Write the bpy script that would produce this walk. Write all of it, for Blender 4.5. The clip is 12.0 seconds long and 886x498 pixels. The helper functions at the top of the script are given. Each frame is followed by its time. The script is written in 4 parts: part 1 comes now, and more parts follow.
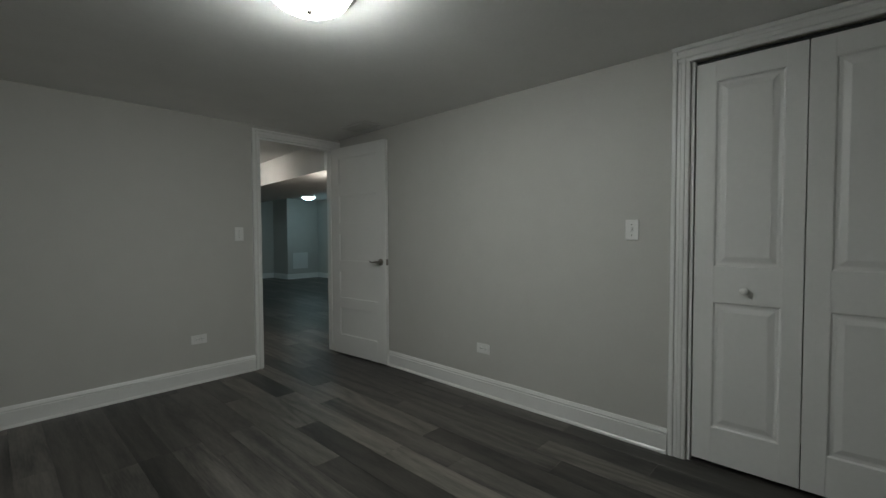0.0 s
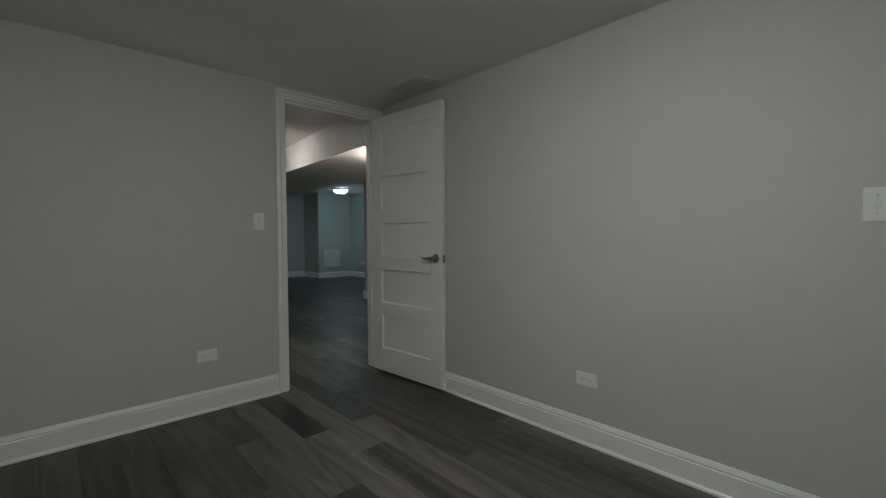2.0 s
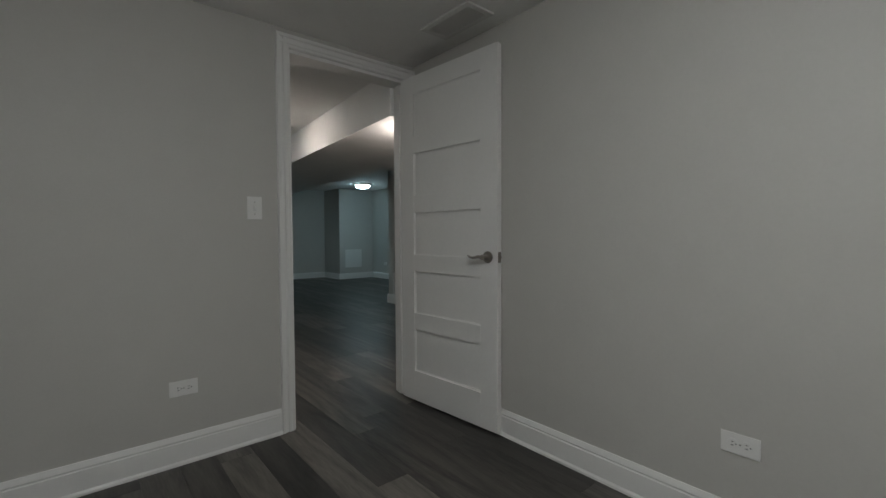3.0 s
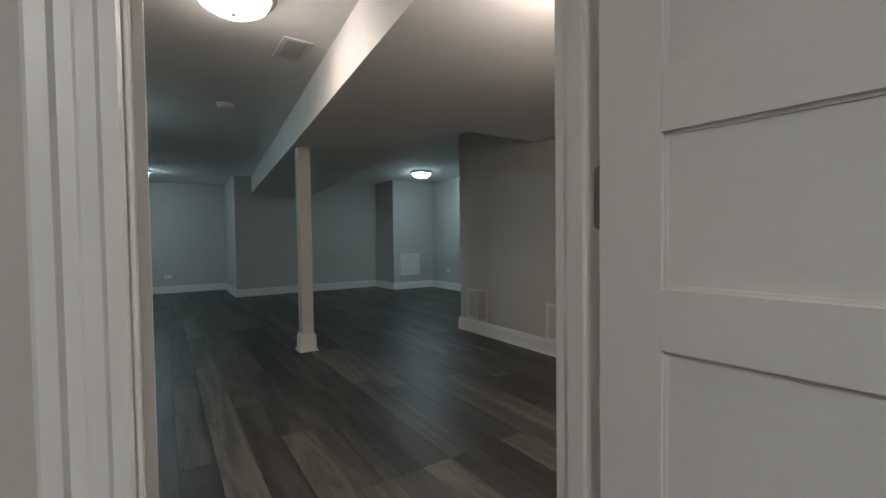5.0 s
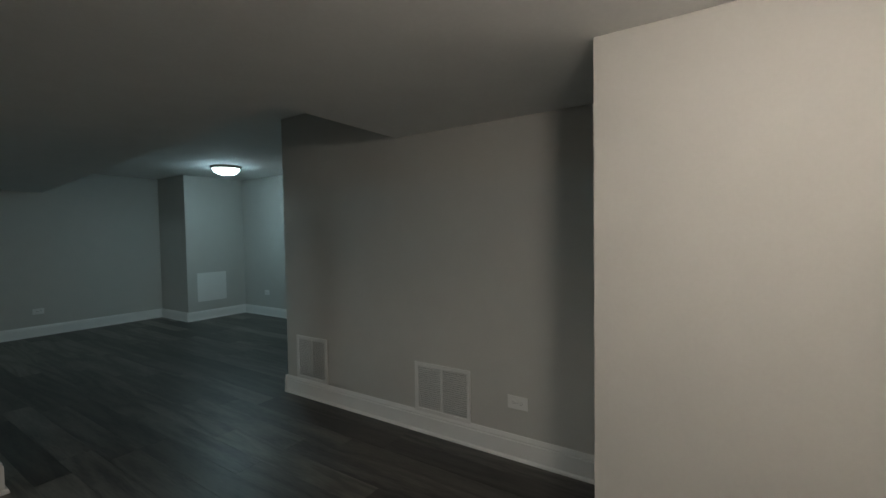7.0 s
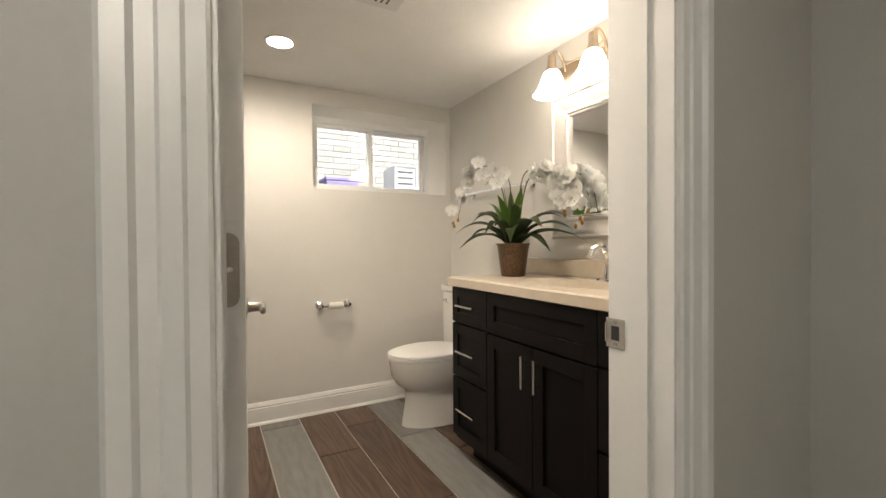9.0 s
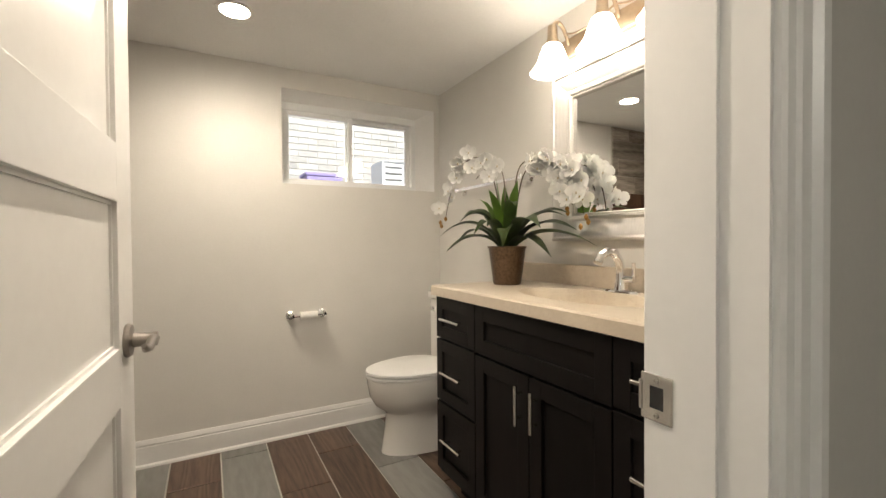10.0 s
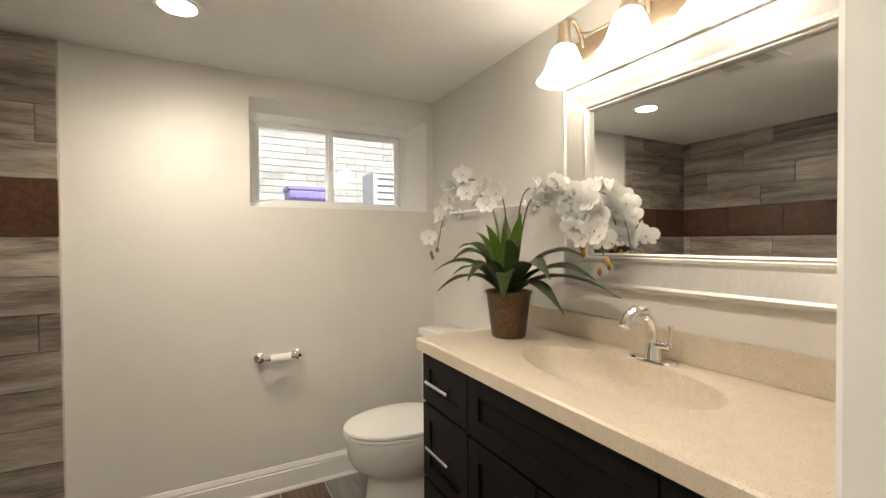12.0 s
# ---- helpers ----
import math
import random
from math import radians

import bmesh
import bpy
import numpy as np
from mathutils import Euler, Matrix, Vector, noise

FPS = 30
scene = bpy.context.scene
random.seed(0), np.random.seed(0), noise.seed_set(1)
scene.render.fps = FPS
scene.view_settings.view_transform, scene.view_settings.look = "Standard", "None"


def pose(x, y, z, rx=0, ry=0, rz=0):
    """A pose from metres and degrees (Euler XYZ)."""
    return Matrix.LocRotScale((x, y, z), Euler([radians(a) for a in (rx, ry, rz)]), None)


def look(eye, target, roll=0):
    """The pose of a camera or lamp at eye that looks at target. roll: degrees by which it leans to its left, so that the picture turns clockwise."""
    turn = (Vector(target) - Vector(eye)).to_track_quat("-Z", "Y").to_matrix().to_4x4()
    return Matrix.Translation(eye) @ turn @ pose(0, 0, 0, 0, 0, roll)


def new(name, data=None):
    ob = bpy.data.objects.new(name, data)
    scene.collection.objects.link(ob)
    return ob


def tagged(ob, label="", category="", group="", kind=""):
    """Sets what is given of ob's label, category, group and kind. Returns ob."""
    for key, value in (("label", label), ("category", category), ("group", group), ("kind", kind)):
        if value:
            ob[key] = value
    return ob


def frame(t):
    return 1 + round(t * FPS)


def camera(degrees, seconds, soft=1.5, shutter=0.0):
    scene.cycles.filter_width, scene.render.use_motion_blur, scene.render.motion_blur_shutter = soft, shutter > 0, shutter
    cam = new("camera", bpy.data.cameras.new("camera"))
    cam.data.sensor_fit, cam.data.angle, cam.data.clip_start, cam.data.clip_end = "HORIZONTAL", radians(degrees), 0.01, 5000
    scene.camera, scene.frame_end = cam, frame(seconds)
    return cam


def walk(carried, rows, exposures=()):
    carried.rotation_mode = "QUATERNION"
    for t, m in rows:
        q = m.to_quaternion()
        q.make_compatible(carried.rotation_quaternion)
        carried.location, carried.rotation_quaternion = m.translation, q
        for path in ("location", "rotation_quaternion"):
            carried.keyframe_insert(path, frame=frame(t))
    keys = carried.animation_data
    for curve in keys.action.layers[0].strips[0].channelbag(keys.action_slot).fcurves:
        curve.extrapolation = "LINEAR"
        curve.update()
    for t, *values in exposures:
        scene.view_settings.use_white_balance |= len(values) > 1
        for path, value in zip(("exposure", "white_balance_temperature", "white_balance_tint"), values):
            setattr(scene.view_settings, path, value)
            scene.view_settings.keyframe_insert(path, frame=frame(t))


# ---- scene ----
cam = camera(92.1, 12.0)
PATH = [
    (0, (-1.668, -3.77, 1.193), (-0.208, -2.405, 1.122), -0.3),
    (0.5, (-1.574, -3.604, 1.175), (-0.134, -2.218, 1.106), -0.2),
    (1, (-1.486, -3.405, 1.152), (-0.07, -1.994, 1.08), -0.1),
    (1.5, (-1.381, -3.176, 1.132), (0.013, -1.743, 1.059), -0.2),
    (2, (-1.256, -2.956, 1.116), (0.111, -1.498, 1.043), -0.2),
    (2.5, (-1.084, -2.686, 1.093), (0.254, -1.202, 1.019), -0.3),
    (3, (-0.869, -2.285, 1.063), (0.424, -0.761, 0.993), -0.3),
    (3.5, (-0.616, -1.798, 1.045), (0.601, -0.212, 0.977), -0.3),
    (5.3, (0.061, -0.323, 1.027), (1.153, 1.351, 0.965), -0.7),
    (5.5, (0.067, -0.195, 1.055), (1.177, 1.467, 0.981), -0.5),
    (6, (0.341, 0.134, 1.061), (1.474, 1.782, 1.005), -0.5),
    (6.5, (0.493, 0.279, 1.125), (1.828, 1.767, 1.070), -0.7),
    (7, (0.662, 0.440, 1.240), (2.332, 1.541, 1.167), -0.9),
    (7.5, (0.873, 0.468, 1.204), (2.869, 0.588, 1.217), -0.6),
    (7.7, (0.894, 0.465, 1.221), (2.877, 0.208, 1.216), -0.4),
    (9.3, (1.743, -0.082, 1.092), (3.495, -1.046, 1.062), -0.4),
    (9.5, (1.782, -0.12, 1.102), (3.533, -1.086, 1.068), -0.4),
    (10, (1.855, -0.198, 1.121), (3.608, -1.16, 1.09), -0.4),
    (10.5, (1.93, -0.263, 1.148), (3.685, -1.223, 1.12), -0.3),
    (11, (2.006, -0.322, 1.192), (3.761, -1.279, 1.163), -0.3),
    (11.5, (2.061, -0.364, 1.239), (3.819, -1.318, 1.21), -0.3),
    (12, (2.119, -0.408, 1.28), (3.879, -1.357, 1.25), -0.4),
]
walk(cam, [(t, look(eye, target, roll)) for t, eye, target, roll in PATH], exposures=[(0, 1.2, 6500, 10), (1.5, 1.25, 6500, 11), (2.5, 1.3, 6500, 13), (3.5, 1.65, 6550, 17), (5.3, 2.1, 6750, 18), (6.5, 2.0, 6700, 15), (7.5, 1.62, 6500, 10), (9.5, 1.55, 6550, 9), (12, 1.47, 6550, 8)])

# ---------------------------------------------------------------- light
world = bpy.data.worlds.new("world")
scene.world = world
world.use_nodes = True
wn = world.node_tree
sky = wn.nodes.new("ShaderNodeTexSky")
sky.sky_type = "NISHITA"
sky.sun_disc = False
sky.sun_elevation, sky.sun_rotation = radians(48), radians(250)
wn.links.new(sky.outputs[0], wn.nodes["Background"].inputs[0])
wn.nodes["Background"].inputs[1].default_value = 0.09
sun = new("sun", bpy.data.lights.new("sun", "SUN"))
sun.data.energy, sun.data.angle, sun.data.color = 2.1, radians(0.6), (1, 0.95, 0.88)
sun.matrix_world = look((-9, -4, 12), (6.4, -1, 2))

COOL = (0.56, 0.90, 1.0)
SOFT = (0.935, 1.0, 0.965)
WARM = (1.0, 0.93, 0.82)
# tint of the globe added under the hall soffit as fill
HALL = (1.0, 0.92, 0.81)
BULB = (1.0, 0.87, 0.72)
# P_END drives that added globe
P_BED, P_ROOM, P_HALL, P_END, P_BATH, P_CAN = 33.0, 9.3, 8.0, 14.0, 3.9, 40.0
W_CAN = 14.0


# ---------------------------------------------------------------- materials
def material(name, color, rough=0.5, metal=0.0, grain=0.0, scale=40.0, bump=0.0, spread=0.0, stretch=(1, 1, 1), coat=0.0,
             second=None, spots=0.0, spot_scale=300.0, spot_color=(0.1, 0.07, 0.05)):
    """Base colour with two scales of variation, optional per-object spread, bump and speckles."""
    m = bpy.data.materials.new(name)
    m.use_nodes = True
    t = m.node_tree
    b = t.nodes["Principled BSDF"]
    b.inputs["Roughness"].default_value, b.inputs["Metallic"].default_value = rough, metal
    b.inputs["Coat Weight"].default_value = coat
    co = t.nodes.new("ShaderNodeTexCoord")
    mp = t.nodes.new("ShaderNodeMapping")
    mp.inputs["Scale"].default_value = stretch
    t.links.new(co.outputs["Object"], mp.inputs[0])
    fine, broad = t.nodes.new("ShaderNodeTexNoise"), t.nodes.new("ShaderNodeTexNoise")
    fine.inputs["Scale"].default_value, broad.inputs["Scale"].default_value = scale, scale * 0.07
    fine.inputs["Detail"].default_value = 6
    for n in (fine, broad):
        t.links.new(mp.outputs[0], n.inputs["Vector"])
    mix = t.nodes.new("ShaderNodeMix")
    mix.data_type = "RGBA"
    add = t.nodes.new("ShaderNodeMath")
    add.operation = "ADD"
    t.links.new(fine.outputs[0], add.inputs[0])
    t.links.new(broad.outputs[0], add.inputs[1])
    ramp = t.nodes.new("ShaderNodeMapRange")
    ramp.inputs[1].default_value, ramp.inputs[2].default_value = 0.7, 1.3
    t.links.new(add.outputs[0], ramp.inputs[0])
    t.links.new(ramp.outputs[0], mix.inputs[0])
    other = second or tuple(c * (1 - grain) for c in color)
    mix.inputs[6].default_value, mix.inputs[7].default_value = (*color, 1), (*other, 1)
    out = mix.outputs[2]
    if spread:
        info, hsv = t.nodes.new("ShaderNodeObjectInfo"), t.nodes.new("ShaderNodeHueSaturation")
        val = t.nodes.new("ShaderNodeMapRange")
        val.inputs[3].default_value, val.inputs[4].default_value = 1 - spread, 1 + spread
        t.links.new(info.outputs["Random"], val.inputs[0])
        t.links.new(val.outputs[0], hsv.inputs["Value"])
        t.links.new(out, hsv.inputs["Color"])
        out = hsv.outputs[0]
        shift = t.nodes.new("ShaderNodeVectorMath")
        shift.operation = "SCALE"
        shift.inputs[0].default_value = (37, 53, 11)
        t.links.new(info.outputs["Random"], shift.inputs["Scale"])
        t.links.new(shift.outputs[0], mp.inputs["Location"])
    if spots:
        vor = t.nodes.new("ShaderNodeTexNoise")
        vor.inputs["Scale"].default_value = spot_scale
        vor.inputs["Detail"].default_value = 1
        t.links.new(co.outputs["Object"], vor.inputs["Vector"])
        cut = t.nodes.new("ShaderNodeMapRange")
        cut.inputs[1].default_value, cut.inputs[2].default_value = 0.58, 0.7
        cut.inputs[4].default_value = spots
        t.links.new(vor.outputs[0], cut.inputs[0])
        sm = t.nodes.new("ShaderNodeMix")
        sm.data_type = "RGBA"
        t.links.new(cut.outputs[0], sm.inputs[0])
        t.links.new(out, sm.inputs[6])
        sm.inputs[7].default_value = (*spot_color, 1)
        out = sm.outputs[2]
    t.links.new(out, b.inputs["Base Color"])
    if bump:
        bp = t.nodes.new("ShaderNodeBump")
        bp.inputs["Strength"].default_value, bp.inputs["Distance"].default_value = bump, 0.003
        t.links.new(fine.outputs[0], bp.inputs["Height"])
        t.links.new(bp.outputs[0], b.inputs["Normal"])
    return m


def wood(name, dark, light, rough, axis, rings=7.0, spread=0.2, bump=0.15):
    """Plank grain that runs along one axis (0 x, 1 y), with cathedral figure and fine pores."""
    m = bpy.data.materials.new(name)
    m.use_nodes = True
    t = m.node_tree
    b = t.nodes["Principled BSDF"]
    b.inputs["Roughness"].default_value = rough
    co, info = t.nodes.new("ShaderNodeTexCoord"), t.nodes.new("ShaderNodeObjectInfo")
    geo = t.nodes.new("ShaderNodeNewGeometry")
    rnd = t.nodes.new("ShaderNodeMath")
    rnd.operation = "ADD"
    t.links.new(info.outputs["Random"], rnd.inputs[0])
    t.links.new(geo.outputs["Random Per Island"], rnd.inputs[1])
    frac = t.nodes.new("ShaderNodeMath")
    frac.operation = "FRACT"
    t.links.new(rnd.outputs[0], frac.inputs[0])
    off = t.nodes.new("ShaderNodeVectorMath")
    off.operation = "SCALE"
    off.inputs[0].default_value = (91, 57, 33)
    t.links.new(frac.outputs[0], off.inputs["Scale"])
    mp = t.nodes.new("ShaderNodeMapping")
    sc = [1.0, 1.0, 1.0]
    sc[axis] = 0.10
    mp.inputs["Scale"].default_value = sc
    t.links.new(co.outputs["Object"], mp.inputs[0])
    t.links.new(off.outputs[0], mp.inputs["Location"])
    big, fine, blot = (t.nodes.new("ShaderNodeTexNoise") for _ in range(3))
    big.inputs["Scale"].default_value, big.inputs["Detail"].default_value = 7.0, 1.0
    fine.inputs["Scale"].default_value, fine.inputs["Detail"].default_value = 120.0, 5.0
    blot.inputs["Scale"].default_value, blot.inputs["Detail"].default_value = 5.0, 3.0
    for n in (big, fine, blot):
        t.links.new(mp.outputs[0], n.inputs["Vector"])
    ring = t.nodes.new("ShaderNodeMath")
    ring.operation = "MULTIPLY"
    ring.inputs[1].default_value = rings
    t.links.new(big.outputs[0], ring.inputs[0])
    wave = t.nodes.new("ShaderNodeMath")
    wave.operation = "PINGPONG"
    wave.inputs[1].default_value = 0.5
    t.links.new(ring.outputs[0], wave.inputs[0])
    s1 = t.nodes.new("ShaderNodeMath")
    s1.operation = "ADD"
    t.links.new(wave.outputs[0], s1.inputs[0])
    t.links.new(fine.outputs[0], s1.inputs[1])
    s2 = t.nodes.new("ShaderNodeMath")
    s2.operation = "ADD"
    t.links.new(s1.outputs[0], s2.inputs[0])
    t.links.new(blot.outputs[0], s2.inputs[1])
    rg = t.nodes.new("ShaderNodeMapRange")
    rg.inputs[1].default_value, rg.inputs[2].default_value = 0.85, 1.7
    t.links.new(s2.outputs[0], rg.inputs[0])
    mix = t.nodes.new("ShaderNodeMix")
    mix.data_type = "RGBA"
    mix.inputs[6].default_value, mix.inputs[7].default_value = (*dark, 1), (*light, 1)
    t.links.new(rg.outputs[0], mix.inputs[0])
    hsv = t.nodes.new("ShaderNodeHueSaturation")
    val = t.nodes.new("ShaderNodeMapRange")
    val.inputs[3].default_value, val.inputs[4].default_value = 1 - spread, 1 + spread
    t.links.new(frac.outputs[0], val.inputs[0])
    t.links.new(val.outputs[0], hsv.inputs["Value"])
    t.links.new(mix.outputs[2], hsv.inputs["Color"])
    t.links.new(hsv.outputs[0], b.inputs["Base Color"])
    bp = t.nodes.new("ShaderNodeBump")
    bp.inputs["Strength"].default_value, bp.inputs["Distance"].default_value = bump, 0.002
    t.links.new(s1.outputs[0], bp.inputs["Height"])
    t.links.new(bp.outputs[0], b.inputs["Normal"])
    return m


def glow(name, color, strength):
    m = bpy.data.materials.new(name)
    m.use_nodes = True
    b = m.node_tree.nodes["Principled BSDF"]
    b.inputs["Base Color"].default_value = (0.9, 0.9, 0.88, 1)
    b.inputs["Roughness"].default_value = 0.35
    b.inputs["Emission Color"].default_value = (*color, 1)
    b.inputs["Emission Strength"].default_value = strength
    return m


def glass_material(name):
    m = bpy.data.materials.new(name)
    m.use_nodes = True
    b = m.node_tree.nodes["Principled BSDF"]
    b.inputs["Base Color"].default_value = (0.97, 0.99, 0.99, 1)
    b.inputs["Transmission Weight"].default_value, b.inputs["Roughness"].default_value = 1.0, 0.02
    b.inputs["IOR"].default_value = 1.45
    return m


PAINT = material("grey_wall_paint", (0.55, 0.535, 0.505), 0.62, grain=0.04, scale=90, bump=0.06)
PAINT_BATH = material("greige_wall_paint", (0.71, 0.69, 0.65), 0.58, grain=0.04, scale=90, bump=0.06)
CEIL = material("ceiling_paint", (0.86, 0.855, 0.84), 0.8, grain=0.05, scale=70, bump=0.08)
TRIM = material("white_trim_paint", (0.80, 0.79, 0.77), 0.32, grain=0.03, scale=60, bump=0.03)
DOORW = material("white_door_paint", (0.82, 0.81, 0.79), 0.36, grain=0.04, scale=50, bump=0.04)
PLASTIC = material("white_plastic", (0.80, 0.79, 0.77), 0.35, grain=0.03)
DARK = material("dark_slot", (0.02, 0.02, 0.02), 0.6)
GRILLE = material("white_enamelled_metal", (0.74, 0.73, 0.71), 0.4, grain=0.05)
DUCT = material("dark_duct", (0.12, 0.12, 0.115), 0.7)
NICKEL = material("brushed_nickel", (0.36, 0.33, 0.30), 0.34, 1.0, grain=0.15, scale=200, stretch=(1, 1, 12))
CHROME = material("polished_chrome", (0.86, 0.86, 0.87), 0.06, 1.0)
STEEL = material("satin_steel", (0.66, 0.64, 0.60), 0.25, 1.0, grain=0.1, scale=200)
PLANK = wood("dark_grey_oak_plank", (0.018, 0.0165, 0.0155), (0.092, 0.082, 0.073), 0.42, 1, rings=4, spread=0.5, bump=0.08)
PLANK_L = wood("pale_grey_oak_plank", (0.052, 0.047, 0.041), (0.15, 0.135, 0.117), 0.42, 1, rings=6, spread=0.25, bump=0.08)
STRIP = material("grey_edge_strip", (0.22, 0.215, 0.20), 0.5, grain=0.15, scale=80)
SUBFLOOR = material("subfloor", (0.03, 0.028, 0.026), 0.8)
STAIR = wood("dark_stained_stair_wood", (0.030, 0.016, 0.011), (0.085, 0.05, 0.035), 0.4, 1)
TILE_B = wood("brown_wood_look_tile", (0.052, 0.030, 0.021), (0.15, 0.094, 0.065), 0.38, 0, rings=12, spread=0.15)
TILE_G = material("grey_wood_look_tile", (0.25, 0.245, 0.23), 0.38, grain=0.4, scale=35, stretch=(0.2, 1, 1), bump=0.1, spread=0.1)
GROUT = material("pale_grout", (0.55, 0.52, 0.47), 0.85, grain=0.15, scale=120)
TILE_W = wood("striped_grey_wall_tile", (0.13, 0.105, 0.085), (0.46, 0.41, 0.35), 0.32, 0, rings=4, spread=0.25, bump=0.05)
TILE_WY = wood("striped_grey_side_tile", (0.13, 0.105, 0.085), (0.46, 0.41, 0.35), 0.32, 1, rings=4, spread=0.25, bump=0.05)
TILE_D = material("rust_brown_wall_tile", (0.115, 0.055, 0.032), 0.4, grain=0.65, scale=60, bump=0.1, spread=0.1)
ESPRESSO = material("espresso_cabinet_stain", (0.006, 0.0045, 0.0042), 0.45, grain=0.4, scale=60, stretch=(1, 1, 0.15), bump=0.05)
ESPRESSO.node_tree.nodes["Principled BSDF"].inputs["Specular IOR Level"].default_value = 0.22
COUNTER = material("beige_cultured_granite", (0.55, 0.475, 0.375), 0.34, grain=0.12, scale=30, spots=0.75, spot_scale=400,
                   spot_color=(0.30, 0.21, 0.14), second=(0.64, 0.565, 0.46))
CERAMIC = material("white_vitreous_china", (0.82, 0.80, 0.76), 0.08, grain=0.02)
SILVER = material("brushed_silver_frame", (0.70, 0.68, 0.65), 0.42, 1.0, grain=0.12, scale=160, stretch=(1, 1, 0.1), bump=0.05)
MIRROR = material("mirror_glass", (0.93, 0.94, 0.94), 0.0, 1.0)
COPPER = material("hammered_copper", (0.20, 0.135, 0.09), 0.3, 0.9, grain=0.6, scale=90, bump=0.5)
SOIL = material("potting_moss", (0.05, 0.035, 0.02), 0.95, grain=0.5, bump=0.5)
LEAF = material("glossy_green_leaf", (0.09, 0.145, 0.04), 0.36, grain=0.5, scale=25, second=(0.05, 0.065, 0.032), spread=0.35)
LEAF_Y = material("bright_green_leaf", (0.15, 0.27, 0.045), 0.38, grain=0.3, scale=25)
PETAL = material("white_orchid_petal", (0.93, 0.92, 0.89), 0.6, grain=0.03, scale=60)
PETAL.node_tree.nodes["Principled BSDF"].inputs["Subsurface Weight"].default_value = 0.6
PETAL.node_tree.nodes["Principled BSDF"].inputs["Subsurface Radius"].default_value = (0.02, 0.02, 0.018)
BUD = material("amber_orchid_bud", (0.42, 0.22, 0.05), 0.5, grain=0.4)
LIP = material("cream_orchid_lip", (0.70, 0.58, 0.38), 0.6, grain=0.2)
STEM = material("brown_green_stem", (0.11, 0.085, 0.05), 0.6, grain=0.4)
PAPER = material("tissue_paper", (0.82, 0.80, 0.76), 0.9, grain=0.03, bump=0.2)
BRONZE = material("brushed_bronze_fixture", (0.50, 0.40, 0.29), 0.35, 0.9, grain=0.2)
VINYL = material("white_window_vinyl", (0.82, 0.83, 0.83), 0.35, grain=0.03)
GLASS = glass_material("clear_glass")
BRICK = material("pale_outdoor_brick", (0.60, 0.57, 0.52), 0.85, grain=0.3, scale=14, bump=0.3, spread=0.16)
MORTAR = material("brick_mortar", (0.68, 0.65, 0.60), 0.9, grain=0.2)
SOILG = material("outdoor_gravel", (0.22, 0.20, 0.17), 0.95, grain=0.5, scale=60, bump=0.6)
UNITW = material("white_painted_steel", (0.75, 0.75, 0.74), 0.45, grain=0.08)
LILAC = material("lilac_plastic", (0.30, 0.25, 0.55), 0.5, grain=0.15)
BOWL_COOL = glow("lit_frosted_bowl", COOL, P_ROOM)
BOWL_BED = glow("bedroom_lit_frosted_bowl", SOFT, P_BED)
# glow of the added fill globe, no known fixture
ADDED_GLOBE = glow("added_globe_glow", HALL, P_END)
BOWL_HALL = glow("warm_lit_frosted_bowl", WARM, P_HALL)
SHADE_LIT = glow("warm_lit_frosted_shade", BULB, P_BATH)
CAN_LIT = glow("lit_downlight_lens", BULB, P_CAN)


# ---------------------------------------------------------------- mesh helpers
def add_box(bm, x0, x1, y0, y1, z0, z1, bevel=0.0, m=None):
    vs = [bm.verts.new((x, y, z)) for z in (z0, z1) for x, y in ((x0, y0), (x1, y0), (x1, y1), (x0, y1))]
    fs = [bm.faces.new([vs[i] for i in f]) for f in
          ((3, 2, 1, 0), (4, 5, 6, 7), (0, 1, 5, 4), (1, 2, 6, 5), (2, 3, 7, 6), (3, 0, 4, 7))]
    if bevel:
        es = {e for f in fs for e in f.edges}
        got = bmesh.ops.bevel(bm, geom=list(es), offset=bevel, segments=2, profile=0.6, affect="EDGES", clamp_overlap=True)
        vs = list({v for f in got["faces"] for v in f.verts})
    if m is not None:
        bmesh.ops.transform(bm, matrix=m, verts=vs)
    return bm


def boxes(*list_of, bevel=0.0):
    bm = bmesh.new()
    for b in list_of:
        add_box(bm, *b, bevel=bevel)
    return bm


def prism(pts, z0, z1):
    bm = bmesh.new()
    lo, hi = [bm.verts.new((x, y, z0)) for x, y in pts], [bm.verts.new((x, y, z1)) for x, y in pts]
    bm.faces.new(hi)
    bm.faces.new(lo[::-1])
    for i in range(len(pts)):
        j = (i + 1) % len(pts)
        bm.faces.new((lo[i], lo[j], hi[j], hi[i]))
    return bm


def sweep(bm, profile, p0, p1, u, v):
    """Carries a closed profile of (across, out) from p0 to p1; u and v are the across and out directions."""
    p0, p1, u, v = Vector(p0), Vector(p1), Vector(u), Vector(v)
    a, b = ([bm.verts.new(p + u * s + v * t) for s, t in profile] for p in (p0, p1))
    n = len(profile)
    fs = [bm.faces.new((a[i], a[(i + 1) % n], b[(i + 1) % n], b[i])) for i in range(n)]
    fs += [bm.faces.new(a[::-1]), bm.faces.new(b)]
    bmesh.ops.recalc_face_normals(bm, faces=fs)
    return bm


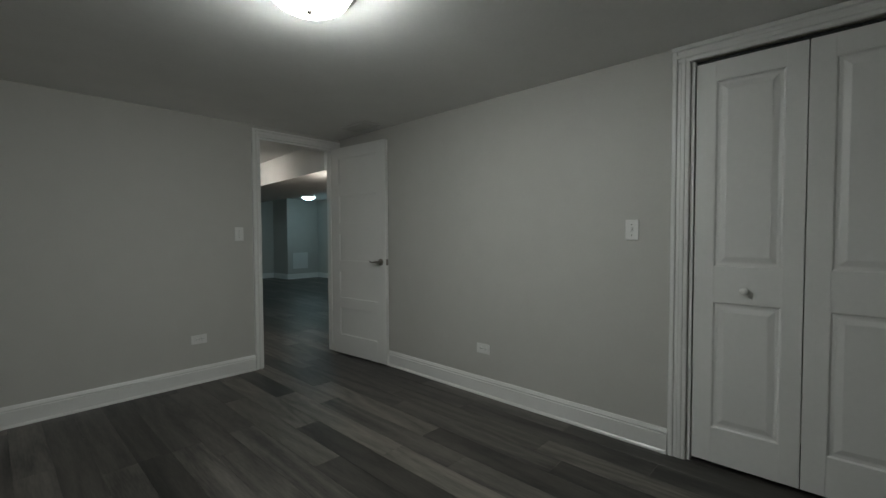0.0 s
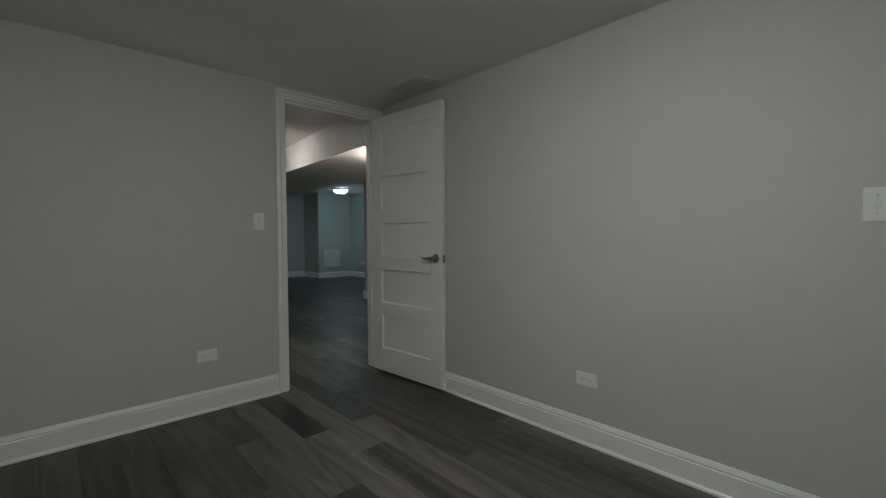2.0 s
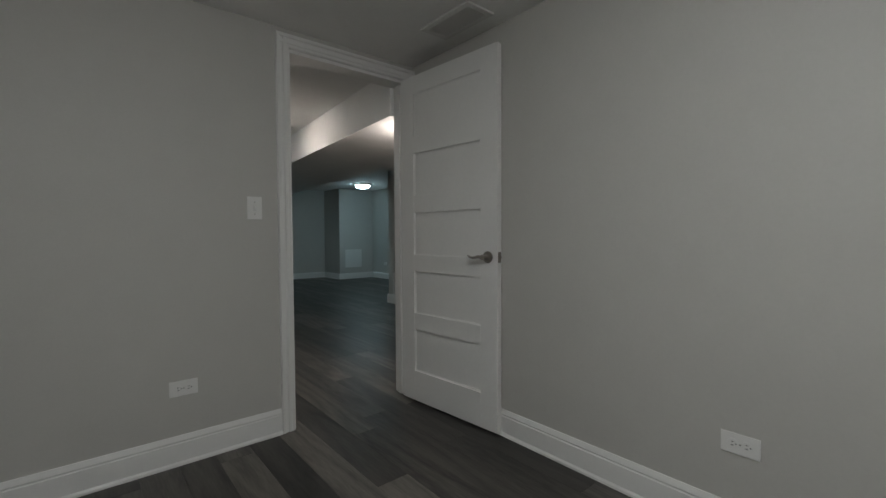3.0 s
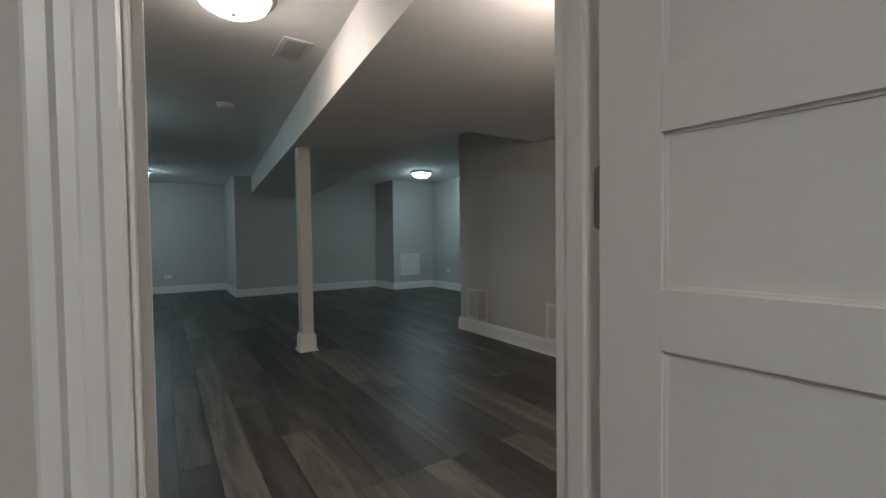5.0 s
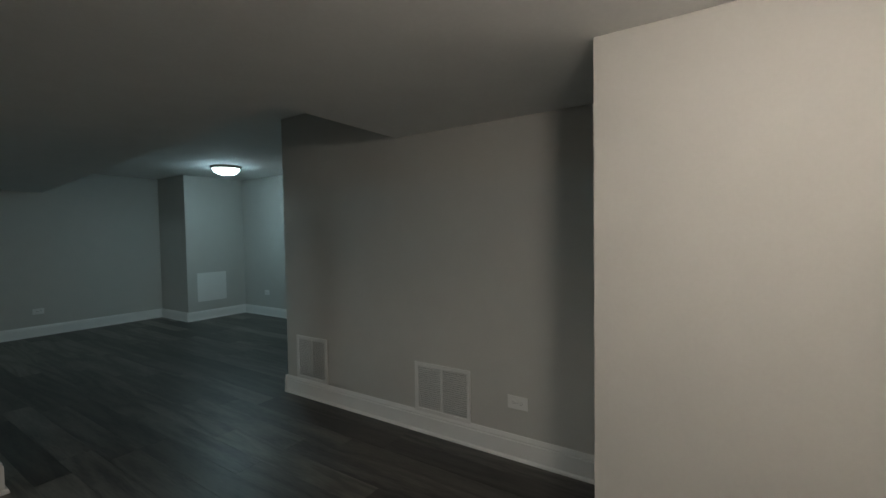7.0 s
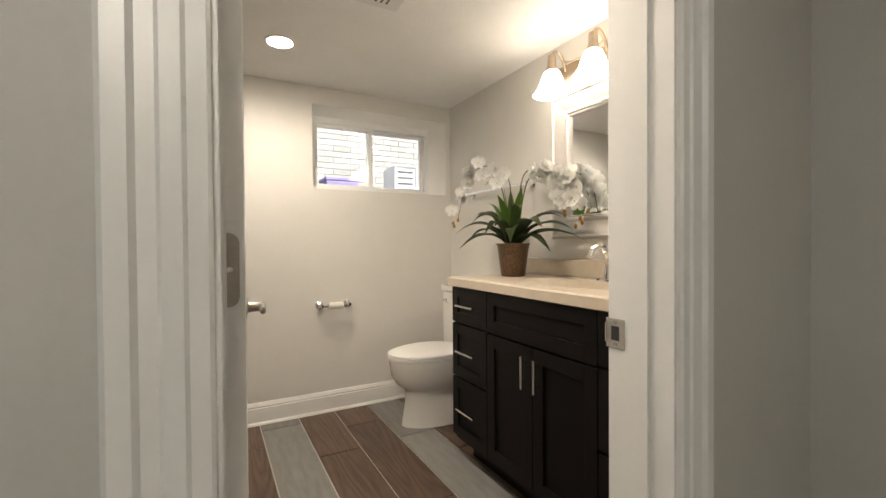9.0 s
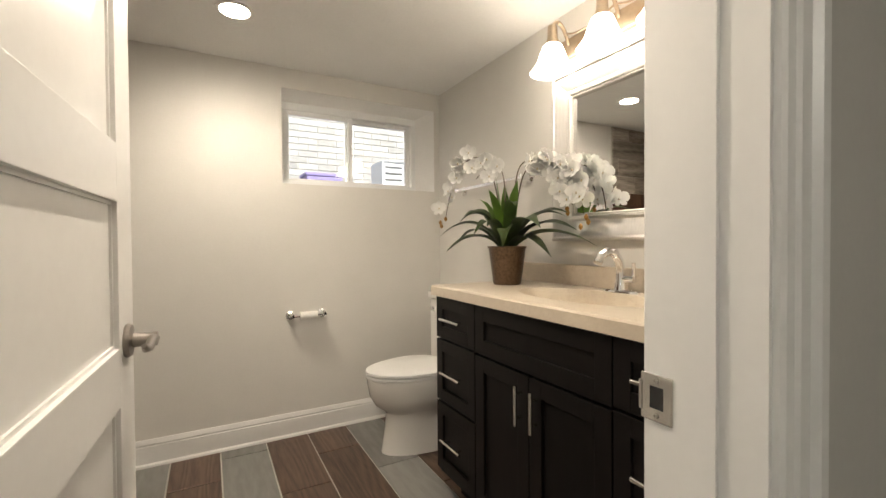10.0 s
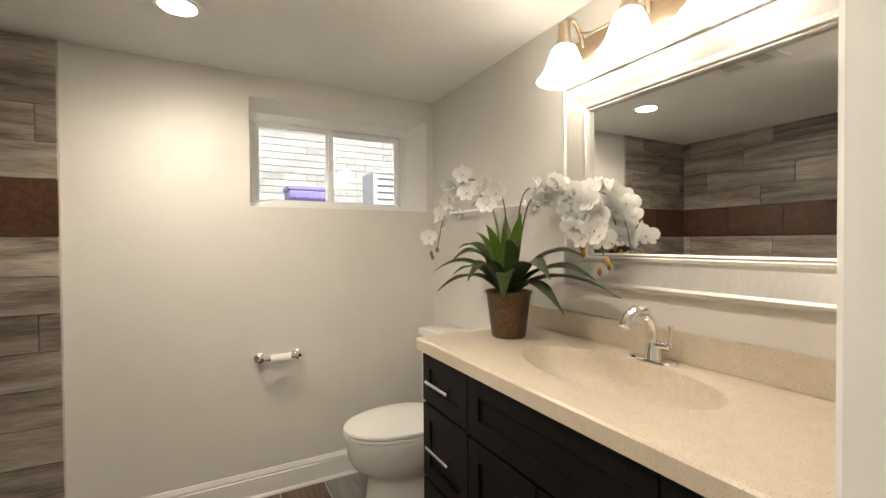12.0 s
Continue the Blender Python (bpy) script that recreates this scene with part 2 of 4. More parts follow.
def lathe(bm, prof, center=(0, 0, 0), n=32, axis="z", squash=1.0):
    """Turns (radius, height) points round an axis through center."""
    c = Vector(center)
    rings = []
    for r, h in prof:
        ring = []
        for i in range(n):
            a = 2 * math.pi * i / n
            q = Vector((r * math.cos(a), r * math.sin(a) * squash, h))
            if axis == "y":
                q = Vector((q.x, h, q.y))
            if axis == "x":
                q = Vector((h, q.x, q.y))
            ring.append(bm.verts.new(c + q))
        rings.append(ring)
    fs = []
    for a, b in zip(rings, rings[1:]):
        for i in range(n):
            fs.append(bm.faces.new((a[i], a[(i + 1) % n], b[(i + 1) % n], b[i])))
    for ring in (rings[0], rings[-1]):
        fs.append(bm.faces.new(ring))
    bmesh.ops.recalc_face_normals(bm, faces=fs)
    return bm


def tube(bm, pts, radii, n=10):
    """A round bar through the points, with one radius or one for each point."""
    pts = [Vector(p) for p in pts]
    if not hasattr(radii, "__len__"):
        radii = [radii] * len(pts)
    rings, ref = [], None
    for i, p in enumerate(pts):
        d = (pts[min(i + 1, len(pts) - 1)] - pts[max(i - 1, 0)]).normalized()
        if ref is None:
            ref = d.orthogonal().normalized()
        ref = (ref - d * ref.dot(d)).normalized()
        w = d.cross(ref)
        rings.append([bm.verts.new(p + radii[i] * (ref * math.cos(2 * math.pi * k / n) + w * math.sin(2 * math.pi * k / n))) for k in range(n)])
    fs = []
    for a, b in zip(rings, rings[1:]):
        for k in range(n):
            fs.append(bm.faces.new((a[k], a[(k + 1) % n], b[(k + 1) % n], b[k])))
    fs += [bm.faces.new(rings[0][::-1]), bm.faces.new(rings[-1])]
    bmesh.ops.recalc_face_normals(bm, faces=fs)
    return bm


def arc(p0, p1, p2, n=10):
    """Points on the curve from p0 to p2 that is drawn towards p1."""
    p0, p1, p2 = Vector(p0), Vector(p1), Vector(p2)
    return [p0 * (1 - t) ** 2 + p1 * 2 * t * (1 - t) + p2 * t * t for t in (i / n for i in range(n + 1))]


def mesh_of(name, bm, mat, smooth=False):
    me = bpy.data.meshes.new(name)
    bm.to_mesh(me)
    bm.free()
    me.materials.append(mat)
    if smooth:
        for p in me.polygons:
            p.use_smooth = True
        me.set_sharp_from_angle(angle=radians(40))
    return me


def part(name, bm, mat, parent=None, label="", smooth=False):
    ob = new(name, mesh_of(name, bm, mat, smooth))
    if parent is not None:
        ob.parent = parent
    if label:
        ob["label"] = label
    return ob


def thing(name, label, category, at=(0, 0, 0), turn=0.0, group="", kind=""):
    ob = new(name)
    ob.empty_display_size = 0.1
    ob.matrix_basis = pose(*at, 0, 0, turn)
    return tagged(ob, label, category, group, kind)


def structure(name, bm, mat, label, category):
    return tagged(part(name, bm, mat), label, category, kind="structure")


H = 2.15        # ceiling of the bedroom and the large room
HB = 2.13       # bathroom ceiling
HS = 1.85       # underside of the soffit
XN, XI = 2.075, 2.205   # the wall with the bathroom door: hall face, bathroom face
B = -0.03

# ---------------------------------------------------------------- structure
GREY = "plain light grey painted drywall wall"
structure("wall_bedroom_door", boxes((-3.3, 0, 0, .12, B, H), (.752, .937, 0, .12, B, H), (0, .752, 0, .12, 2.055, H)), PAINT, GREY + " with a doorway", "wall")
structure("wall_bedroom_closet", boxes((.817, .937, -3.19, -.002, B, H), (.817, .937, -5, -4.11, B, H), (.817, .937, -4.11, -3.19, 2.065, H)), PAINT, GREY + " with a closet opening", "wall")
structure("wall_bedroom_west", boxes((-3.42, -3.3, -5.12, .12, B, H)), PAINT, GREY, "wall")
structure("wall_bedroom_south", boxes((-3.3, .937, -5.12, -5, B, H)), PAINT, GREY, "wall")
structure("wall_closet", boxes((1.5, 1.6, -4.3, -3.0, B, H), (.937, 1.5, -4.3, -4.2, B, H), (.937, 1.5, -3.1, -3.0, B, H)), PAINT, "plain painted walls inside the closed closet", "wall")
structure("wall_basement_west", boxes((-2.12, -2, .12, 9.42, B, H)), PAINT, GREY, "wall")
structure("wall_basement_pier", boxes((-2, -1.3, 8.06, 9.42, B, H)), PAINT, GREY + " standing forward of the recess", "wall")
structure("wall_basement_recess", boxes((-1.3, 1.1, 9.3, 9.42, B, H)), PAINT, GREY + " set back in a recess", "wall")
structure("wall_basement_north", boxes((1.1, 3.8, 7.8, 9.42, B, H)), PAINT, GREY, "wall")
structure("wall_basement_corner", boxes((3.8, 4.7, 7.0, 9.42, B, H)), PAINT, GREY + " stepping forward at the corner", "wall")
structure("wall_basement_east", boxes((4.7, 4.95, 3.22, 4.9, B, H), (4.7, 4.95, 5.9, 9.42, B, H), (4.7, 4.95, 4.9, 5.9, B, 1.465), (4.7, 4.95, 4.9, 5.9, 1.93, H)), PAINT, GREY + " with a small high window", "wall")
structure("wall_grilles", boxes((2.79, 2.91, .79, 3.34, B, H), (2.91, 4.7, 3.22, 3.34, B, H)), PAINT, GREY + " with two return air grilles", "wall")
structure("wall_bathroom_door", boxes((XN, XI, .008, .79, B, H), (XN, XI, -1.72, -.70, B, H), (XN, XI, -.70, .008, HS + .004, H), (XI, 2.79, .67, .79, B, H)), PAINT, GREY + " with the bathroom doorway", "wall")
structure("wall_hall_end", boxes((.937, XN, -1.32, -1.2, B, H)), PAINT, GREY, "wall")
structure("wall_bathroom_window", boxes((4.455, 4.66, -.575, 1.04, B, H), (4.455, 4.66, -1.72, -1.56, B, H), (4.455, 4.66, -1.56, -.575, B, 1.468), (4.455, 4.66, -1.56, -.575, 2.016, H)), PAINT_BATH, "light greige painted wall with a recessed high window", "wall")
structure("wall_bathroom_vanity", boxes((XI, 4.455, -1.72, -1.6, B, H)), PAINT_BATH, "light greige painted wall behind the vanity", "wall")
structure("wall_bathroom_tub", boxes((2.91, 4.455, .92, 1.04, B, H)), PAINT_BATH, "painted wall behind the tub tiles", "wall")

structure("ceiling_bedroom", boxes((-3.42, .937, -5.12, .06, H, H + .1), (.937, 1.6, -4.3, -3.0, H, H + .1)), CEIL, "flat white painted drywall ceiling", "ceiling")
structure("ceiling_basement", boxes((-2.12, 4.95, .061, 9.42, H, H + .1), (.938, XN, -1.32, .06, H, H + .1)), CEIL, "flat white painted drywall ceiling", "ceiling")
structure("ceiling_bathroom", boxes((XI + .001, 4.454, -1.599, .669, HB, H - .002), (2.91, 4.454, .67, .919, HB, H - .002), (XN, 4.66, -1.72, .06, H + .002, H + .1)), CEIL, "flat white painted bathroom ceiling", "ceiling")
structure("soffit", prism([(.72, .122), (.939, .122), (.939, -1.198), (2.073, -1.198), (2.073, .792), (2.788, .792), (2.788, 2.19), (1.93, 2.19), (2.45, 7.798), (1.385, 7.798)], HS, H - .002), CEIL, "low boxed-in drywall soffit under the ceiling", "soffit")

# casing, jamb and baseboard profiles: (across, out)
CASING = [(0, 0), (0, .010), (.004, .014), (.020, .014), (.024, .018), (.040, .018), (.044, .013), (.058, .013), (.063, .021), (.080, .021), (.085, .016), (.085, 0)]
BASE = [(0, 0), (.094, 0), (.094, .004), (.100, .004)]


def base_profile(h=.135):
    return [(0, 0), (0, .024), (.010, .022), (.018, .015), (h - .034, .015), (h - .030, .011), (h - .022, .013), (h - .012, .009), (h, .004), (h, 0)]


def baseboards(name, runs, label):
    """Runs of (x0, y0, x1, y1, nx, ny): the wall line and the way the board faces."""
    d = thing(name, label, "baseboard", kind="structure")
    for x0, y0, x1, y1, nx, ny in runs:
        part("board", sweep(bmesh.new(), base_profile(), (x0, y0, 0), (x1, y1, 0), (0, 0, 1), (nx, ny, 0)), TRIM, d)
    return d


WB = "white moulded wooden baseboard with a shoe strip"
baseboards("baseboard_bedroom", [(-3.3, 0, -.073, 0, 0, -1), (.817, -3.10, .817, 0, -1, 0), (.817, -5, .817, -4.2, -1, 0), (-3.3, -5, -3.3, 0, 1, 0), (-3.3, -5, .817, -5, 0, 1)], WB)
baseboards("baseboard_basement", [(-2, .12, -.087, .12, 0, 1), (.827, .12, .937, .12, 0, 1), (.937, -1.2, .937, .12, 1, 0), (-2, .12, -2, 8.06, 1, 0), (-2, 8.06, -1.276, 8.06, 0, -1), (-1.3, 8.036, -1.3, 9.3, 1, 0), (-1.3, 9.3, 1.1, 9.3, 0, -1), (1.1, 7.776, 1.1, 9.3, -1, 0), (1.076, 7.8, 3.8, 7.8, 0, -1), (3.8, 6.976, 3.8, 7.8, -1, 0), (3.776, 7, 4.7, 7, 0, -1), (4.7, 3.34, 4.7, 7, -1, 0), (2.766, 3.34, 4.7, 3.34, 0, 1), (2.79, .79, 2.79, 3.364, -1, 0), (2.051, .79, 2.79, .79, 0, 1), (XN, .096, XN, .814, -1, 0), (XN, -1.2, XN, -.79, -1, 0), (.937, -1.2, XN, -1.2, 0, 1)], WB)
baseboards("baseboard_bathroom", [(4.455, -1.6, 4.455, .145, -1, 0), (3.53, -1.6, 4.455, -1.6, 0, 1), (XI, .03, XI, .67, 1, 0)], WB)


def door_trim(name, label, origin, along, out, width, height, depth, head=True, cw=1.0, stop=.015):
    """Casing on the near face of an opening, and the jambs through the wall. along: unit across the opening; out: towards the viewer."""
    d = thing(name, label, "door frame", kind="structure")
    o, a, n = Vector(origin), Vector(along), Vector(out)
    z = Vector((0, 0, 1))
    case = [(u * cw, v) for u, v in CASING]
    for side, face in ((n, o), (-n, o - n * depth)):
        for p, q in ((face, -a), (face + a * width, a)):
            top = height + (.085 * cw if head else 0)
            bm = bmesh.new()
            sweep(bm, case, p + q * .002, p + q * .002 + z * top, q, side)
            part("side_casing", bm, TRIM, d)
        if head:
            bm = bmesh.new()
            sweep(bm, case, face + z * (height + .002) - a * .085 * cw, face + z * (height + .002) + a * (width + .085 * cw), z, side * 1.03)
            part("head_casing", bm, TRIM, d)
    for p, q in ((o, a), (o + a * width, -a)):
        bm = bmesh.new()
        sweep(bm, [(-.002, -.003), (-.002, depth + .003), (.004, depth + .003), (.004, -.003)], p, p + z * height, q, -n)
        part("jamb", bm, TRIM, d)
        bm = bmesh.new()
        sweep(bm, [(.004, .045), (.004, .085), (stop, .085), (stop, .045)], p, p + z * height, q, -n)
        part("door_stop", bm, TRIM, d)
    if not head:
        return d
    bm = bmesh.new()
    sweep(bm, [(0, 0), (0, depth), (.018, depth), (.018, 0)], o + z * height, o + a * width + z * height, -z, -n)
    part("head_jamb", bm, TRIM, d)
    return d


bed_frame = door_trim("door_frame_1", "white painted door casing and jamb of the bedroom doorway", (0, 0, 0), (1, 0, 0), (0, -1, 0), .752, 2.05, .12, cw=.82)
bath_frame = door_trim("door_frame_2", "white painted door casing and jamb of the bathroom doorway", (XN, .008, 0), (0, -1, 0), (-1, 0, 0), .701, HS - .002, XI - XN, head=False, stop=.010)


def hinge(parent, m, h=.1, w=.036):
    """A leaf plate with rounded corners, three screws and the knuckle, in the plane y = 0 of m."""
    bm = bmesh.new()
    r = .012
    pts = [(0, -h / 2), (w - r, -h / 2)] + [(w - r + r * math.sin(a), -h / 2 + r - r * math.cos(a)) for a in (.5, 1.0, 1.571)]
    pts += [(x, -y) for x, y in pts[::-1]]
    lo, hi = [bm.verts.new((x, 0, y)) for x, y in pts], [bm.verts.new((x, -.003, y)) for x, y in pts]
    bm.faces.new(hi), bm.faces.new(lo[::-1])
    for i in range(len(pts)):
        j = (i + 1) % len(pts)
        bm.faces.new((lo[i], lo[j], hi[j], hi[i]))
    bmesh.ops.recalc_face_normals(bm, faces=bm.faces)
    tube(bm, [(-.004, -.006, -h / 2), (-.004, -.006, h / 2)], .007, 12)
    bmesh.ops.transform(bm, matrix=m, verts=bm.verts)
    pl = part("hinge", bm, NICKEL, parent, "brushed nickel butt hinge")
    bm = bmesh.new()
    for x, y in ((w * .42, h * .36), (w * .68, 0), (w * .42, -h * .36)):
        lathe(bm, [(.0005, -.0045), (.003, -.0042), (.0042, -.003)], (x, 0, y), 12, "y")
    bmesh.ops.transform(bm, matrix=m, verts=bm.verts)
    part("screw", bm, STEEL, pl)


def panel_door(name, label, w, h, at, turn, flip=1, rails=(.19, .105, .105, .105, .105, .11), stile=.115):
    """A five-panel leaf, hinged at its own origin, reaching along +x; the visible face is at -y * flip."""
    d = thing(name, label, "door", at, turn)
    t = .035
    y0, y1 = (0, t)
    bm = bmesh.new()
    add_box(bm, 0, stile, y0, y1, .012, h, .0015)
    add_box(bm, w - stile, w, y0, y1, .012, h, .0015)
    z, step = .012, (h - .012 - sum(rails)) / 5
    spans = []
    for i, r in enumerate(rails):
        add_box(bm, stile, w - stile, y0 + .0001, y1 - .0001, z, z + r, .0012)
        z += r
        if i < 5:
            spans.append((z, z + step))
            z += step
    part("stiles_and_rails", bm, DOORW, d)
    for a, b in spans:
        bm = boxes((stile - .004, w - stile + .004, y0 + .012, y1 - .012, a - .004, b + .004))
        for yy, s in ((y0, 1), (y1, -1)):
            for q in ((stile, w - stile, a, a + .006), (stile, w - stile, b - .006, b), (stile, stile + .006, a, b), (w - stile - .006, w - stile, a, b)):
                add_box(bm, q[0], q[1], min(yy + s * .008, yy + s * .012), max(yy + s * .008, yy + s * .012), q[2], q[3])
        part("panel", bm, DOORW, d)
    hz = .94
    for yy, s in ((y0, -1), (y1, 1)):
        bm = bmesh.new()
        lathe(bm, [(.031, 0), (.032, s * .004), (.029, s * .009), (.014, s * .012), (.012, s * .036), (.014, s * .050), (.003, s * .052)], (w - .062, yy, hz), 24, "y")
        lv = part("lever_handle", bm, NICKEL, d, "brushed nickel lever handle", True)
        bm = bmesh.new()
        tube(bm, [(w - .062, yy + s * .044, hz), (w - .09, yy + s * .046, hz + .003), (w - .125, yy + s * .046, hz - .004), (w - .150, yy + s * .045, hz - .001), (w - .166, yy + s * .045, hz + .008)], [.010, .009, .0075, .0065, .004], 12)
        part("lever", bm, NICKEL, lv, "", True)
    bm = boxes((w - .0005, w + .0015, t / 2 - .0125, t / 2 + .0125, hz - .028, hz + .028))
    lathe(bm, [(.008, w), (.008, w + .009), (.002, w + .010)], (0, t / 2, hz), 12, "x")
    part("latch_plate", bm, NICKEL, d, "brushed nickel latch plate")
    return d


bed_door = panel_door("bedroom_door", "open white five-panel interior door with nickel lever", .775, 2.04, (.715, -.012, 0), -85.8)
for hz in (.25, 1.10, 1.83):
    hinge(bed_frame, pose(.746, -.016, hz, 0, 0, 90), .125, .040)
bath_door = panel_door("bathroom_door", "open white five-panel bathroom door with nickel lever", .70, 2.04, (2.2085, -.026, 0), -3.0, stile=.11)
for hz in (.25, 1.073, 1.84):
    hinge(bath_door, pose(-.001, .043, hz, 0, 0, -90), .092)
bm = boxes((2.172, XI + .010, -.6890, -.6865, .894, .953), bevel=.001)
tube(bm, [(XI + .010, -.6885, .905), (XI + .010, -.6885, .942)], .0035, 10)
strike = part("strike_plate", bm, STEEL, bath_frame, "satin steel strike plate")
part("strike_hole", boxes((2.184, 2.202, -.6867, -.6860, .910, .938)), DARK, strike)
for hz in (.902, .946):
    part("screw", lathe(bmesh.new(), [(.0005, -.6845), (.003, -.685), (.0038, -.687)], (2.193, 0, hz), 12, "y"), STEEL, strike)
stop = tagged(part("door_stop_spring", tube(bmesh.new(), [(.80, -.70, .06), (.79, -.70, .06), (.785, -.70, .06), (.779, -.70, .06)], [.012, .012, .006, .008], 10), PLASTIC), "small white door stop on the baseboard", "door stop")

# closet
closet_frame = thing("closet_frame", "white painted casing round the closet doors", "door frame", kind="structure")
for p, q in (((.817, -3.19, 0), (0, 1, 0)), ((.817, -4.11, 0), (0, -1, 0))):
    part("side_casing", sweep(bmesh.new(), CASING, p, (p[0], p[1], 2.145), q, (-1, 0, 0)), TRIM, closet_frame)
part("head_casing", sweep(bmesh.new(), CASING, (.817, -3.105, 2.063), (.817, -4.195, 2.063), (0, 0, 1), (-1.15, 0, 0)), TRIM, closet_frame)
part("jamb", boxes((.8175, .937, -3.208, -3.192, 0, 2.06)), TRIM, closet_frame)
part("jamb", boxes((.8175, .937, -4.108, -4.092, 0, 2.06)), TRIM, closet_frame)
part("track", boxes((.845, .875, -4.09, -3.21, 2.045, 2.06)), DARK, closet_frame, "dark metal sliding track")


def bifold_leaf(y1, y0, knob):
    d = thing("bifold_door", "closed white two-panel moulded bifold closet door", "door", group="bifold closet doors")
    x0 = .828
    ya, yb = y0 + .075, y1 - .085
    t = x0 + .034
    bm = boxes((x0, t, y0, ya, .022, 2.04), (x0, t, yb, y1, .022, 2.04), bevel=.002)
    for za, zb in ((.022, .20), (.845, 1.02), (1.945, 2.04)):
        add_box(bm, x0 + .0002, t, ya, yb, za, zb)
    part("leaf", bm, DOORW, d)
    for za, zb in ((.20, .845), (1.02, 1.945)):
        bm = bmesh.new()
        steps = [(-.002, .0006), (.003, .001), (.010, .0075), (.020, .009), (.026, .0085), (.048, .002), (.052, .0015)]
        rings = [[bm.verts.new((x0 + dx, yy, zz)) for yy, zz in ((ya + s, za + s), (yb - s, za + s), (yb - s, zb - s), (ya + s, zb - s))] for s, dx in steps]
        for a, b in zip(rings, rings[1:]):
            for i in range(4):
                bm.faces.new((a[i], a[(i + 1) % 4], b[(i + 1) % 4], b[i]))
        bm.faces.new(rings[-1])
        bmesh.ops.recalc_face_normals(bm, faces=bm.faces)
        part("raised_panel", bm, DOORW, d)
    if knob:
        part("knob", lathe(bmesh.new(), [(.008, 0), (.007, -.010), (.016, -.018), (.018, -.026), (.012, -.032), (.002, -.033)], (x0, (y0 + y1) / 2, .91), 20, "x"), PLASTIC, d, "round white knob", True)


bifold_leaf(-3.212, -3.648, True)
bifold_leaf(-3.652, -4.088, False)


# ---------------------------------------------------------------- wall plates, grilles, ceiling fittings
def wall_plate(kind, at, turn, group=""):
    """A screwless plate in the plane y = 0, facing -y. kind: switch or outlet (lying on its side)."""
    if kind == "switch":
        d = thing("light_switch", "white toggle light switch plate on the wall", "light switch", at, turn, group)
        part("plate", boxes((-.036, .036, -.006, 0, -.058, .058), bevel=.003), PLASTIC, d)
        part("toggle", boxes((-.005, .005, -.017, -.004, -.004, .012), bevel=.0015), PLASTIC, d)
        part("toggle_slot", boxes((-.008, .008, -.0068, -.005, -.016, .016)), GRILLE, d)
        for z in (-.030, .030):
            part("screw", lathe(bmesh.new(), [(.0005, -.0075), (.0028, -.007), (.003, -.005)], (0, 0, z), 10, "y"), STEEL, d)
    else:
        d = thing("wall_outlet", "white duplex outlet plate mounted sideways on the wall", "outlet", at, turn, group or "wall outlets")
        part("plate", boxes((-.058, .058, -.006, 0, -.036, .036), bevel=.003), PLASTIC, d)
        for x in (-.021, .021):
            soc = part("socket", lathe(bmesh.new(), [(.0165, -.004), (.0165, -.0078), (.0155, -.0085), (.001, -.0085)], (x, 0, 0), 20, "y"), PLASTIC, d)
            for z in (-.006, .006):
                part("slot", boxes((x - .005, x + .003, -.0091, -.0083, z - .001, z + .001)), DARK, soc)
            part("ground_hole", lathe(bmesh.new(), [(.0022, -.008), (.0022, -.0091), (.0003, -.0091)], (x + .010, 0, 0), 8, "y"), DARK, soc)
        part("screw", lathe(bmesh.new(), [(.0005, -.0075), (.0025, -.007), (.003, -.005)], (0, 0, 0), 10, "y"), STEEL, d)
    return d


wall_plate("switch", (-.189, 0, 1.20), 0)
wall_plate("outlet", (-.521, 0, .354), 0)
wall_plate("outlet", (.817, -1.85, .345), -90)
wall_plate("switch", (.817, -2.905, 1.21), -90)
wall_plate("outlet", (2.79, 1.372, .314), -90)
wall_plate("outlet", (.09, 9.3, .32), 0)
wall_plate("outlet", (2.35, 7.8, .32), 0)
wall_plate("outlet", (4.7, 6.41, .36), -90)


def return_grille(at, w, h, label):
    """Faces -x; two columns of slats."""
    d = thing("return_air_grille", label, "vent grille", at, -90, "return air grilles")
    part("backing", boxes((-w / 2 + .01, w / 2 - .01, -.002, -.0005, -h / 2 + .01, h / 2 - .01)), DUCT, d, "dark duct opening")
    bm = boxes((-w / 2, w / 2, -.010, -.001, h / 2 - .022, h / 2), (-w / 2, w / 2, -.010, -.001, -h / 2, -h / 2 + .022), (-w / 2, -w / 2 + .022, -.010, -.001, -h / 2 + .022, h / 2 - .022), (w / 2 - .022, w / 2, -.010, -.001, -h / 2 + .022, h / 2 - .022), (-.007, .007, -.009, -.001, -h / 2 + .022, h / 2 - .022))
    part("frame", bm, GRILLE, d)
    n = int((h - .044) / .0125)
    for c0, c1 in ((-w / 2 + .022, -.007), (.007, w / 2 - .022)):
        bm = boxes((c0, c1, -.0008, .0008, -.0068, .0068))
        bmesh.ops.transform(bm, matrix=pose(0, -.006, 0, 24, 0, 0), verts=bm.verts)
        me = mesh_of("slat", bm, GRILLE)
        for i in range(n):
            s = new("slat", me)
            s.parent = d
            s.location = (0, 0, -h / 2 + .022 + (i + .5) * (h - .044) / n)


return_grille((2.79, 1.865, .285), .40, .31, "large white slatted return air grille low on the wall")
return_grille((2.79, 3.045, .305), .34, .33, "white slatted return air grille beside the wall corner")
hatch = thing("access_panel", "white flat access panel low on the wall", "access panel", (4.16, 7.0, .487))
part("panel_frame", boxes((-.22, .22, -.008, 0, -.215, .215), bevel=.002), PLASTIC, hatch)
part("panel_door", boxes((-.195, .195, -.0105, -.007, -.19, .19), bevel=.001), PLASTIC, hatch)


